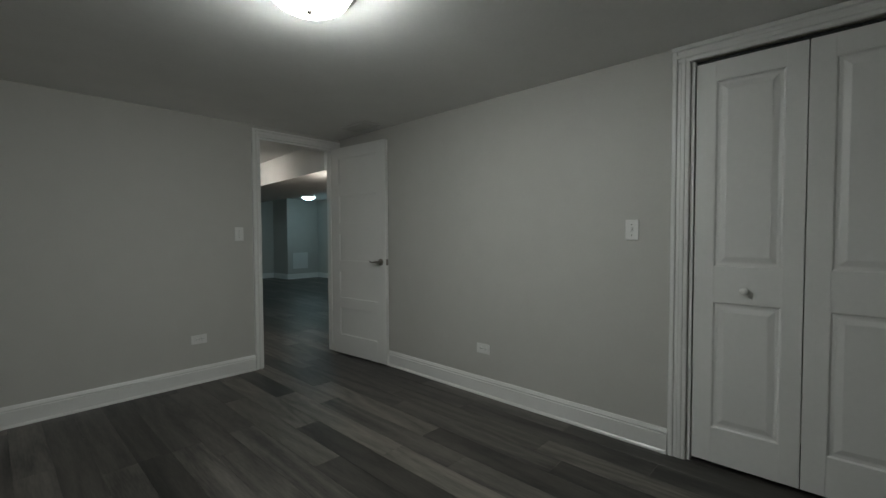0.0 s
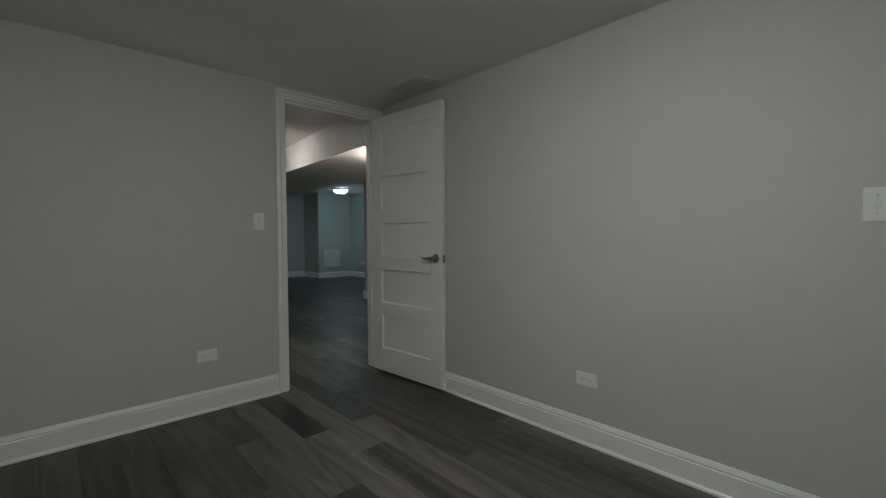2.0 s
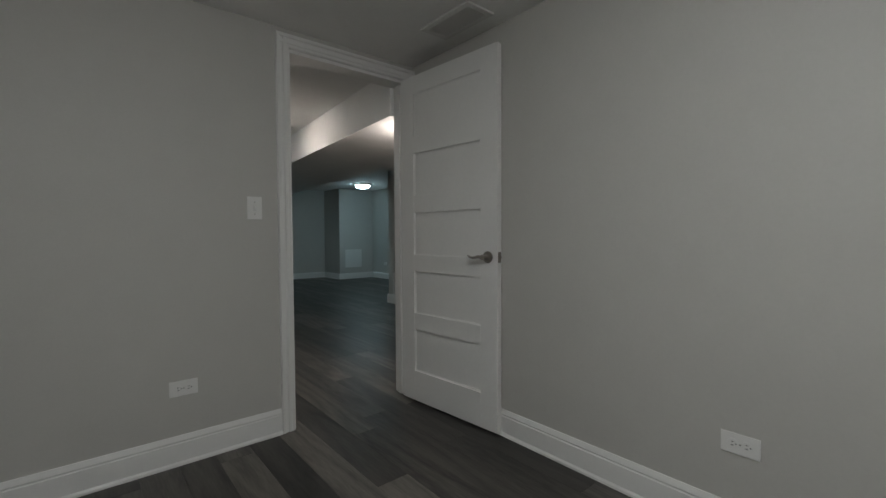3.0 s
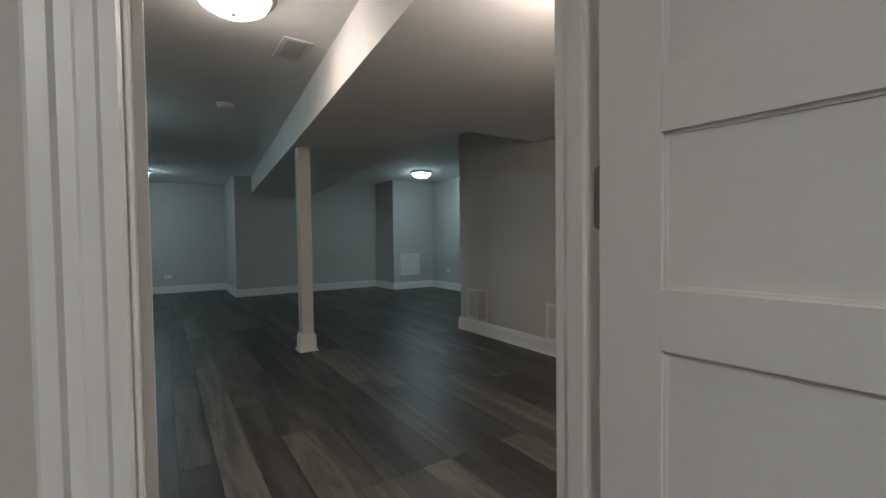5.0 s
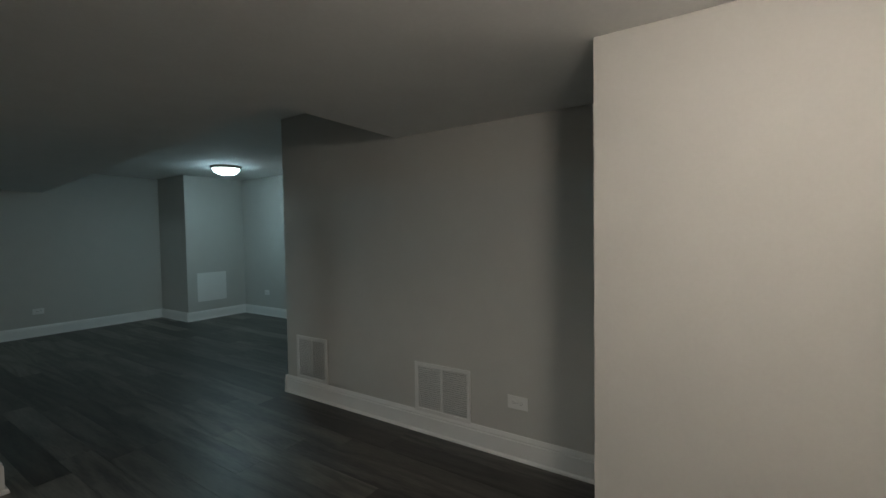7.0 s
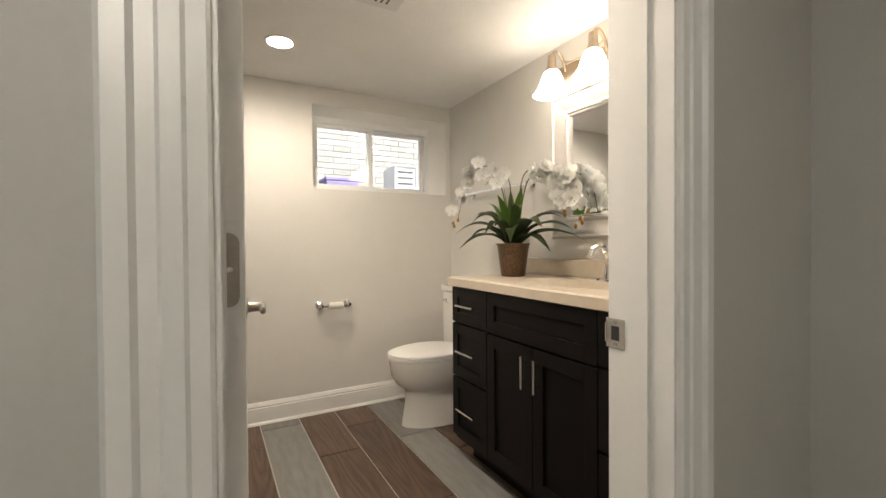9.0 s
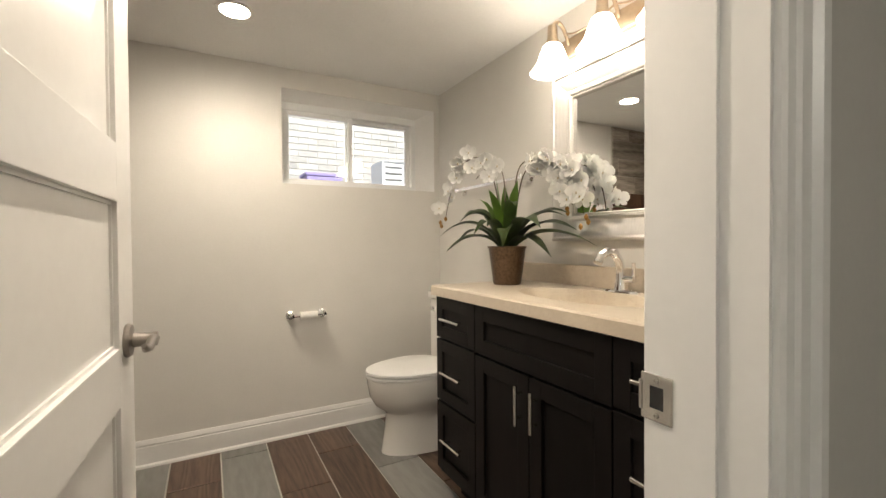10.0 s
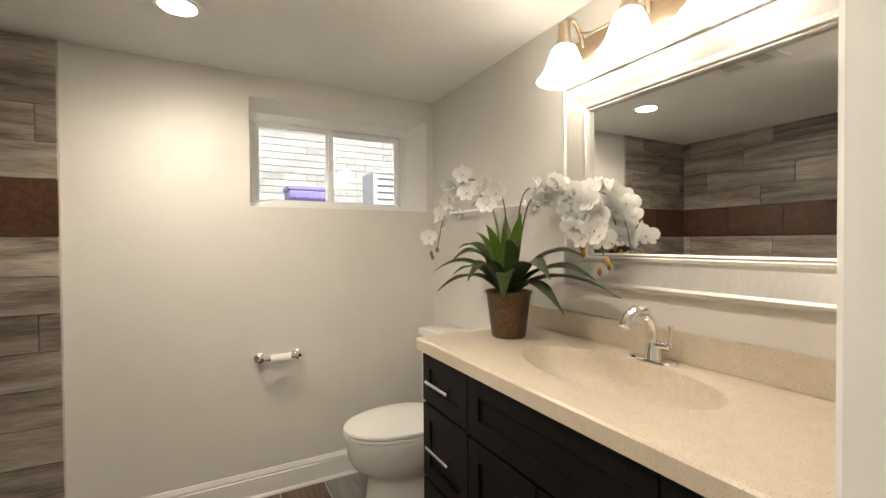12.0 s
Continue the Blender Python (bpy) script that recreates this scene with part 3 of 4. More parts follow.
def ceiling_register(at, turn, w, h, label, half=False, z=H):
    d = thing("ceiling_vent", label, "vent", (at[0], at[1], z), turn, "ceiling vents")
    part("backing", boxes((-w / 2 + .01, w / 2 - .01, -h / 2 + .01, h / 2 - .01, -.002, -.0005)), DUCT, d)
    f = .028
    part("frame", boxes((-w / 2, w / 2, h / 2 - f, h / 2, -.011, -.001), (-w / 2, w / 2, -h / 2, -h / 2 + f, -.011, -.001), (-w / 2, -w / 2 + f, -h / 2 + f, h / 2 - f, -.011, -.001), (w / 2 - f, w / 2, -h / 2 + f, h / 2 - f, -.011, -.001)), GRILLE, d)
    n = int((h - 2 * f) / .016)
    bm = boxes((-w / 2 + f, w / 2 - f, -.0075, .0075, -.0007, .0007))
    bmesh.ops.transform(bm, matrix=pose(0, 0, -.006, 40, 0, 0), verts=bm.verts)
    me = mesh_of("slat", bm, GRILLE)
    for i in range(n):
        s = new("slat", me)
        s.parent = d
        s.location = (0, -h / 2 + f + (i + .5) * (h - 2 * f) / n, 0)
    if half:
        part("damper_plate", boxes((-w / 2 + f, w / 2 - f, -h / 2 + f, -.01, -.0045, -.003)), GRILLE, d)
    return d


ceiling_register((.62, -.64), 90, .36, .18, "white slatted ceiling air register")
ceiling_register((.70, 2.10), 90, .30, .17, "white slatted ceiling air register", True)
ceiling_register((-.05, 6.9), 0, .30, .17, "white slatted ceiling air register", True)
ceiling_register((2.66, -.60), 0, .25, .14, "white slatted bathroom ceiling register", z=HB)
fan = thing("exhaust_fan", "white square bathroom exhaust fan grille", "exhaust fan", (3.22, -.58, HB))
part("cover", boxes((-.14, .14, -.13, .13, -.016, -.001), bevel=.006), GRILLE, fan)
for sx in (-1, 1):
    for i in range(7):
        part("slot", boxes((sx * .025 + (0 if sx > 0 else -.075), sx * .025 + (.075 if sx > 0 else 0), -.075 + i * .024, -.066 + i * .024, -.0168, -.0155)), DUCT, fan)


def flush_lamp(at, bowl, label, r=.165, z=H):
    d = thing("ceiling_lamp", label, "ceiling lamp", (*at, z), 0, "flush ceiling lamps")
    part("pan", lathe(bmesh.new(), [(r + .020, 0), (r + .022, -.012), (r + .014, -.030), (r + .002, -.036), (r - .02, -.030)], n=40), NICKEL, d, "brushed nickel rim", True)
    part("glass_bowl", lathe(bmesh.new(), [(r - .006, -.030), (r - .010, -.042), (r * .84, -.068), (r * .60, -.092), (r * .3, -.106), (.004, -.110)], n=40), bowl, d, "lit frosted glass bowl", True)
    part("finial", lathe(bmesh.new(), [(.012, -.104), (.013, -.110), (.009, -.117), (.002, -.120)], n=16), NICKEL, d, "nickel finial", True)


flush_lamp((-.80, -2.27), BOWL_BED, "lit flush ceiling lamp with frosted bowl and nickel rim")
flush_lamp((-.52, 3.98), BOWL_COOL, "lit flush ceiling lamp with frosted bowl and nickel rim")
flush_lamp((-.28, 7.85), BOWL_COOL, "lit flush ceiling lamp with frosted bowl and nickel rim")
flush_lamp((3.78, 5.85), BOWL_COOL, "lit flush ceiling lamp with frosted bowl and nickel rim")
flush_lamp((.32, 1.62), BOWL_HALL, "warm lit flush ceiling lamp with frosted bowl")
# No such fixture is known here; globe added out of view to brighten the hall.
globe = thing("added_globe_lamp", "added unseen globe lamp brightening the hall under the low soffit", "ceiling lamp", (1.10, .24, HS))
part("canopy", lathe(bmesh.new(), [(.060, 0), (.060, -.010), (.052, -.018), (.014, -.022), (.012, -.036), (.030, -.040), (.032, -.052)], n=32), NICKEL, globe, "brushed nickel canopy of the added lamp", True)
part("globe", lathe(bmesh.new(), [(.030, -.046)] + [(.092 * math.sin(radians(a)), -.130 + .092 * math.cos(radians(a))) for a in range(25, 180, 11)] + [(.002, -.222)], n=32), ADDED_GLOBE, globe, "glowing globe of the added lamp", True)
smoke = thing("smoke_detector", "round white smoke detector on the ceiling", "smoke detector", (.49, 3.45, H))
part("base", lathe(bmesh.new(), [(.068, 0), (.068, -.012), (.06, -.014)], n=28), PLASTIC, smoke, "", True)
part("cover", lathe(bmesh.new(), [(.058, -.012), (.060, -.026), (.050, -.036), (.018, -.040), (.002, -.040)], n=28), PLASTIC, smoke, "", True)

# post under the soffit
post = thing("support_post", "square boxed support post with white moulded base", "post", (1.112, 3.443, 0))
part("shaft", boxes((-.053, .053, -.053, .053, 0, HS), bevel=.003), PAINT, post)
bm = bmesh.new()
for s, z0, z1 in ((.084, 0, .012), (.078, .012, .022), (.070, .0, .135), (.066, .135, .150), (.060, .150, .162)):
    add_box(bm, -s, s, -s, s, z0, z1, .002)
part("base_trim", bm, TRIM, post, "white moulded base")

# lowest stair
stair = thing("stair_step", "dark stained wooden stair step with metal edge strips", "stair")
part("tread", boxes((-1.1, -.122, 1.15, 2.28, .15, .18)), STAIR, stair)
part("side_board", boxes((-1.1, -.124, 1.16, 2.27, 0, .15)), STAIR, stair)
part("edge_strip", boxes((-.145, -.116, 1.15, 2.286, .168, .1835), bevel=.002), STRIP, stair, "grey metal edge strip")
part("edge_strip", boxes((-1.1, -.147, 2.260, 2.286, .168, .1835), bevel=.002), STRIP, stair, "grey metal edge strip")


# ---------------------------------------------------------------- windows and outdoors
def slider_window(name, x, y0, y1, z0, z1, label):
    """A two-light sliding window in the plane x, between y0 < y1."""
    w = thing(name, label, "window", kind="structure")
    f, ym = .045, (y0 + y1) / 2 + .02
    part("window_frame", boxes((x, x + .07, y0, y1, z1 - f, z1), (x, x + .07, y0, y1, z0, z0 + .03), (x, x + .07, y0, y0 + .035, z0 + .03, z1 - f), (x, x + .07, y1 - .03, y1, z0 + .03, z1 - f), bevel=.003), VINYL, w)
    for a, b, dx in ((y0 + .035, ym + .018, .035), (ym - .018, y1 - .03, .008)):
        s = part("sash", boxes((x + dx, x + dx + .022, a, b, z1 - f - .026, z1 - f), (x + dx, x + dx + .022, a, b, z0 + .03, z0 + .045), (x + dx, x + dx + .022, a, a + .026, z0 + .045, z1 - f - .026), (x + dx, x + dx + .022, b - .022, b, z0 + .045, z1 - f - .026), bevel=.002), VINYL, w)
        g = part("pane", boxes((x + dx + .009, x + dx + .013, a + .02, b - .02, z0 + .04, z1 - f - .02)), GLASS, s)
        g.visible_shadow = False
    part("latch", boxes((x + .002, x + .010, ym - .012, ym + .002, (z0 + z1) / 2 - .03, (z0 + z1) / 2 + .03), bevel=.002), GRILLE, w)


slider_window("window_1", 4.545, -1.462, -.577, 1.47, 1.966, "white vinyl sliding window in a drywall recess")
slider_window("window_2", 4.78, 4.902, 5.898, 1.467, 1.928, "white vinyl sliding window high on the wall")

# Ceiling white in place of wall paint puts daylight into the reveal's colour.
reveal = thing("window_reveal", "splayed drywall reveal round the bathroom window, whitened for the daylight on it", "window reveal", kind="structure")
part("side_reveal", prism([(4.4555, -1.561), (4.63, -1.561), (4.63, -1.461), (4.545, -1.461)], 1.4685, 2.0155), CEIL, reveal)
part("top_reveal", sweep(bmesh.new(), [(4.4555, 2.017), (4.63, 2.017), (4.63, 1.965), (4.545, 1.965)], (0, -1.561, 0), (0, -.574, 0), (1, 0, 0), (0, 0, 1)), CEIL, reveal)
ground = structure("ground", boxes((4.66, 80, -60, 3.2, .9, 1.30), (4.95, 80, 3.2, 60, .9, 1.30)), SOILG, "grey gravel ground outside the basement windows", "ground")
neighbour = tagged(part("neighbour_wall", boxes((6.62, 6.9, -5, 9, 1.2, 6.0)), MORTAR), "pale brick wall of the neighbouring house in daylight", "wall", kind="structure")
me = mesh_of("brick", boxes((-.012, .010, -.098, .098, -.029, .029), bevel=.003), BRICK)
for r in range(25):
    for c in range(12):
        b = new("brick", me)
        b.parent = neighbour
        b.location = (6.62, -2.9 + c * .206 + (.103 if r % 2 else 0), 1.335 + r * .068)
unit = thing("condenser_unit", "white boxy air conditioning unit standing on gravel outside", "air conditioner", (5.86, -1.775, 1.30))
part("case", boxes((-.15, .15, -.125, .125, 0, .61), bevel=.012), UNITW, unit)
for i in range(4):
    part("louvre", boxes((-.158, -.148, -.085, .085, .36 + i * .060, .375 + i * .060)), DUCT, unit)
part("wire_guard", tube(bmesh.new(), [(-.165, -.12, .03), (-.165, -.12, .60), (-.165, .12, .60), (-.165, .12, .03)], .010), UNITW, unit)
storage = thing("storage_bin", "lilac plastic bin standing on the gravel outside", "bin", (5.73, -1.09, 1.30))
part("bin_body", boxes((-.13, .13, -.155, .155, 0, .40), bevel=.012), LILAC, storage)
part("bin_lid", boxes((-.14, .14, -.165, .165, .40, .432), bevel=.008), LILAC, storage)
for i in range(6):
    part("rib", boxes((-.137, -.129, -.135 + i * .048, -.123 + i * .048, .04, .37)), LILAC, storage)
# ---------------------------------------------------------------- bathroom fittings
VX0, VX1 = 2.285, 3.53
VF = -1.10
vanity = thing("vanity_cabinet", "espresso stained shaker vanity cabinet with bar pulls", "vanity", (0, 0, 0))
part("carcass", boxes((VX0, VX1, -1.598, VF - .002, .10, .79), (VX0, VX1, VF - .03, VF - .002, .79, .888), (VX0, VX0 + .02, -1.598, VF - .03, .79, .888), (VX1 - .02, VX1, -1.598, VF - .03, .79, .888)), ESPRESSO, vanity)
part("toe_kick", boxes((VX0 + .01, VX1 - .05, -1.598, VF - .075, 0, .10)), ESPRESSO, vanity)
part("filler_strip", boxes((XI + .001, VX0, -1.598, VF - .01, 0, .888)), ESPRESSO, vanity)


def bar_pull(parent, x, z, length, upright):
    h = length / 2
    ends = ((x, VF + .045, z - h), (x, VF + .045, z + h)) if upright else ((x - h, VF + .045, z), (x + h, VF + .045, z))
    bm = tube(bmesh.new(), ends, .006, 14)
    for s in (-.6, .6):
        q = (x, z + s * h) if upright else (x + s * h, z)
        tube(bm, [(q[0], VF + .018, q[1]), (q[0], VF + .045, q[1])], .0045, 10)
    part("bar_pull", bm, STEEL, parent, "satin steel bar pull", True)


def shaker_front(name, x0, x1, z0, z1, rail=.055):
    y0, y1 = VF, VF + .019
    g = .0025
    x0, x1, z0, z1 = x0 + g, x1 - g, z0 + g, z1 - g
    bm = bmesh.new()
    for b in ((x0, x0 + rail, z0, z1), (x1 - rail, x1, z0, z1), (x0 + rail, x1 - rail, z0, z0 + rail), (x0 + rail, x1 - rail, z1 - rail, z1)):
        add_box(bm, b[0], b[1], y0, y1, b[2], b[3], .0012)
    f = part(name, bm, ESPRESSO, vanity)
    part("panel", boxes((x0 + rail - .003, x1 - rail + .003, y0, y0 + .009, z0 + rail - .003, z1 - rail + .003)), ESPRESSO, f)
    return f


XA, XB = 3.218, 2.586
for za, zb in ((.705, .885), (.43, .70), (.125, .425)):
    for a, b in ((XA, VX1), (VX0, XB)):
        bar_pull(shaker_front("drawer_front", a, b, za, zb, .05), (a + b) / 2, (za + zb) / 2, .155, False)
shaker_front("false_front", XB, XA, .70, .885)
XC = 2.906
bar_pull(shaker_front("cabinet_door", XC, XA, .125, .695), XC + .037, .593, .13, True)
bar_pull(shaker_front("cabinet_door", XB, XC, .125, .695), XC - .037, .593, .13, True)

# counter with an integral oval basin
ZT = .932
top = thing("countertop", "beige speckled cultured stone vanity top with oval basin", "countertop")
cx, cy, ra, rb = 2.922, -1.342, .300, .158
x0, x1, y0, y1 = XI + .002, VX1 + .02, -1.598, VF + .035
N = 64
bm = bmesh.new()


def rim_point(i):
    """On the slab's outline, in the direction of step i round the basin."""
    a = 2 * math.pi * i / N
    dx, dy = ra * math.cos(a), rb * math.sin(a)
    dx, dy = dx or 1e-9, dy or 1e-9
    k = min(((x1 if dx > 0 else x0) - cx) / dx, ((y1 if dy > 0 else y0) - cy) / dy)
    return cx + dx * k, cy + dy * k


outline = [rim_point(i) for i in range(N)]
for corner in ((x0, y0), (x0, y1), (x1, y0), (x1, y1)):
    j = min(range(N), key=lambda i: (outline[i][0] - corner[0]) ** 2 + (outline[i][1] - corner[1]) ** 2)
    outline[j] = corner
ins = [(min(max(x, x0 + .006), x1 - .006), min(max(y, y0), y1 - .006)) for x, y in outline]
levels = [[(x, y, .8885) for x, y in outline], [(x, y, ZT - .006) for x, y in outline], [(x, y, ZT) for x, y in ins]]
for k, z in ((1.015, ZT), (1.0, ZT - .0008), (.985, ZT - .007), (.955, ZT - .030), (.90, ZT - .070), (.78, ZT - .105), (.5, ZT - .124), (.12, ZT - .1285), (.06, ZT - .13)):
    levels.append([(cx + k * ra * math.cos(2 * math.pi * i / N), cy + k * rb * math.sin(2 * math.pi * i / N), z) for i in range(N)])
rows = [[bm.verts.new(p) for p in lv] for lv in levels]
for a, b in zip(rows, rows[1:]):
    for i in range(N):
        bm.faces.new((a[i], a[(i + 1) % N], b[(i + 1) % N], b[i]))
bm.faces.new(rows[-1])
bmesh.ops.recalc_face_normals(bm, faces=bm.faces)
part("slab", bm, COUNTER, top, "", True)
part("backsplash", boxes((x0, x1, -1.598, -1.578, ZT + .0005, 1.02), bevel=.003), COUNTER, top)
part("drain", lathe(bmesh.new(), [(.024, 0), (.023, .004), (.006, .003), (.001, .004)], (cx, cy, ZT - .129), 20), CHROME, top, "chrome drain", True)

fx, fy = 2.915, -1.525
faucet = thing("faucet", "polished chrome single-handle basin faucet", "faucet", (fx, fy, ZT))
part("deck_plate", lathe(bmesh.new(), [(.078, 0), (.078, .005), (.072, .010), (.02, .012)], n=36, squash=.36), CHROME, faucet, "", True)
bm = tube(bmesh.new(), [(0, 0, .008), (0, 0, .05), (0, .002, .085), (0, .012, .120), (0, .038, .146), (0, .075, .152), (0, .108, .135), (0, .122, .112)], [.026, .019, .016, .016, .0165, .0165, .0155, .015], 20)
part("spout", bm, CHROME, faucet, "", True)
bm = tube(bmesh.new(), [(-.012, 0, .050), (-.040, 0, .052), (-.058, 0, .052)], [.013, .012, .014], 16)
tube(bm, [(-.052, 0, .052), (-.054, 0, .085), (-.055, .002, .112)], [.008, .006, .008], 12)
part("lever", bm, CHROME, faucet, "", True)

# mirror
MX0, MX1, MZ0, MZ1 = 2.36, 3.312, 1.122, 1.852
mirror = thing("framed_mirror", "wide mirror in a broad brushed silver frame", "mirror")
bm = bmesh.new()
steps = [(0, -1.598), (0, -1.565), (.006, -1.556), (.014, -1.554), (.022, -1.560), (.085, -1.572), (.095, -1.566), (.104, -1.567), (.108, -1.574), (.113, -1.572), (.118, -1.576), (.119, -1.590)]
rings = [[bm.verts.new(p) for p in ((MX0 + s, y, MZ0 + s), (MX1 - s, y, MZ0 + s), (MX1 - s, y, MZ1 - s), (MX0 + s, y, MZ1 - s))] for s, y in steps]
for a, b in zip(rings, rings[1:]):
    for i in range(4):
        bm.faces.new((a[i], a[(i + 1) % 4], b[(i + 1) % 4], b[i]))
bmesh.ops.recalc_face_normals(bm, faces=bm.faces)
part("frame", bm, SILVER, mirror)
part("mirror_glass", boxes((MX0 + .115, MX1 - .115, -1.592, -1.586, MZ0 + .115, MZ1 - .115)), MIRROR, mirror)

# vanity light
bar = thing("vanity_light", "bronze three-light vanity fixture with frosted bell shades", "wall lamp")
part("back_plate", boxes((2.62, 3.32, -1.598, -1.575, 1.915, 2.0), bevel=.006), BRONZE, bar)
for sx in (3.225, 2.965, 2.705):
    arm = part("arm", tube(bmesh.new(), arc((sx, -1.58, 1.97), (sx, -1.53, 2.10), (sx, -1.485, 2.03)), .008, 12), BRONZE, bar, "", True)
    part("socket", lathe(bmesh.new(), [(.012, 2.035), (.020, 2.03), (.022, 1.98), (.030, 1.955), (.028, 1.95)], (sx, -1.485, 0), 20), BRONZE, arm, "", True)
    part("shade", lathe(bmesh.new(), [(.028, 1.955), (.040, 1.945), (.052, 1.915), (.066, 1.875), (.088, 1.843), (.094, 1.838), (.084, 1.846), (.060, 1.88), (.045, 1.92), (.02, 1.945)], (sx, -1.485, 0), 32), SHADE_LIT, arm, "lit frosted glass bell shade", True)
for a, b in ((3.225, 2.965), (2.965, 2.705)):
    part("scroll", tube(bmesh.new(), arc((a, -1.56, 2.02), ((a + b) / 2, -1.50, 1.93), (b, -1.56, 2.02), 14), .004, 8), BRONZE, bar, "", True)


def downlight(x, y):
    d = thing("downlight", "lit recessed round ceiling downlight with white trim", "downlight", (x, y, HB), 0, "bathroom downlights")
    part("trim_ring", lathe(bmesh.new(), [(.078, 0), (.078, -.004), (.070, -.007), (.060, -.004)], n=32), PLASTIC, d, "", True)
    spot = new("downlight_beam", bpy.data.lights.new("downlight_beam", "SPOT"))
    spot.data.energy, spot.data.color, spot.data.spot_size, spot.data.spot_blend, spot.data.shadow_soft_size = W_CAN, BULB, radians(160), 1.0, 0.004
    spot.location = (x, y, HB - .012)
    part("lens", lathe(bmesh.new(), [(.060, -.003), (.058, -.006), (.001, -.007)], n=32), CAN_LIT, d, "lit lens", True)


downlight(3.915, -.31)
downlight(2.80, -.34)

# towel bar, paper holder
bar2 = thing("towel_bar", "chrome towel bar on the wall beside the mirror", "towel bar")
part("rail", tube(bmesh.new(), [(3.49, -1.545, 1.438), (4.13, -1.545, 1.438)], .009, 14), CHROME, bar2, "", True)
for x in (3.50, 4.12):
    part("post", lathe(bmesh.new(), [(.028, -1.599), (.028, -1.590), (.014, -1.582), (.012, -1.545), (.014, -1.535), (.002, -1.533)], (x, 0, 1.438), 20, "y"), CHROME, bar2, "", True)
holder = thing("paper_holder", "chrome toilet paper holder with a nearly empty roll", "paper holder")
for y in (-.607, -.787):
    part("post", lathe(bmesh.new(), [(.026, 4.4545), (.026, 4.444), (.014, 4.438), (.011, 4.395), (.015, 4.385), (.002, 4.382)], (0, y, .705), 20, "x"), CHROME, holder, "", True)
part("roller", tube(bmesh.new(), [(4.395, -.60, .705), (4.395, -.79, .705)], .011, 14), CHROME, holder, "", True)
part("roll", tube(bmesh.new(), [(4.395, -.655, .705), (4.395, -.750, .705)], .022, 20), PAPER, holder, "white paper roll", True)

# toilet
tx = 4.0
toilet = thing("toilet", "white two-piece toilet with closed lid", "toilet", (tx, -1.6, 0))

toilet.scale = (1, 1, 1.045)


def oval(bm, levels, n=36):
    """Stacks egg-shaped rings (half width, back y, front y, z)."""
    rings = []
    for a, yb, yf, z in levels:
        ring = []
        for i in range(n):
            t = 2 * math.pi * i / n
            ym = yb + (yf - yb) * .42
            s = math.sin(t)
            ring.append(bm.verts.new((a * math.cos(t), ym + s * ((yf - ym) if s > 0 else (ym - yb)), z)))
        rings.append(ring)
    for p, q in zip(rings, rings[1:]):
        for i in range(n):
            bm.faces.new((p[i], p[(i + 1) % n], q[(i + 1) % n], q[i]))
    bm.faces.new(rings[0][::-1]), bm.faces.new(rings[-1])
    bmesh.ops.recalc_face_normals(bm, faces=bm.faces)
    return bm


part("bowl", oval(bmesh.new(), [(.126, .10, .605, 0), (.124, .10, .602, .02), (.110, .12, .585, .12), (.107, .12, .578, .20), (.118, .13, .592, .216), (.150, .15, .635, .245), (.176, .16, .665, .295), (.184, .18, .675, .355), (.186, .18, .68, .385), (.182, .18, .675, .392)]), CERAMIC, toilet, "", True)
part("seat", oval(bmesh.new(), [(.184, .20, .682, .393), (.188, .20, .686, .398), (.186, .20, .684, .408)]), PLASTIC, toilet, "", True)
part("lid", oval(bmesh.new(), [(.184, .19, .682, .411), (.188, .19, .686, .415), (.186, .19, .684, .425), (.165, .21, .655, .433), (.08, .30, .56, .436)]), PLASTIC, toilet, "", True)
part("trapway", tube(bmesh.new(), [(.115, .12, .05), (.118, .22, .10), (.116, .32, .17), (.10, .40, .22)], [.03, .035, .035, .02], 14), CERAMIC, toilet, "", True)
part("pedestal_back", boxes((-.10, .10, .02, .24, 0, .36), bevel=.02), CERAMIC, toilet)
part("tank", boxes((-.225, .225, .012, .20, .37, .745), bevel=.022), CERAMIC, toilet, "", True)
part("tank_lid", boxes((-.235, .235, .006, .21, .747, .785), bevel=.012), CERAMIC, toilet, "", True)
part("flush_lever", tube(bmesh.new(), [(.17, .20, .69), (.17, .222, .69), (.12, .226, .685), (.09, .226, .68)], [.010, .008, .006, .007], 12), CHROME, toilet, "chrome flush lever", True)

# shower curb and floor
curb = tagged(part("shower_curb", boxes((2.915, 4.432, .158, .27, 0, .10), bevel=.006), CERAMIC), "low white stone curb in front of the shower", "shower curb")
pan = structure("floor_shower", boxes((2.915, 4.432, .27, .897, -.01, .02)), TILE_G, "grey tiled shower floor", "floor")

# ---------------------------------------------------------------- orchid
pot = thing("potted_orchid", "artificial white orchid with strap leaves in a hammered copper pot", "plant", (3.395, -1.37, ZT))
part("pot", lathe(bmesh.new(), [(.058, 0), (.062, .004), (.082, .158), (.087, .163), (.087, .170), (.082, .170), (.079, .158), (.076, .15), (.002, .148)], n=36), COPPER, pot, "hammered copper pot", True)
part("moss", lathe(bmesh.new(), [(.076, .148), (.055, .158), (.002, .162)], n=20), SOIL, pot)
rnd = random.Random(4)


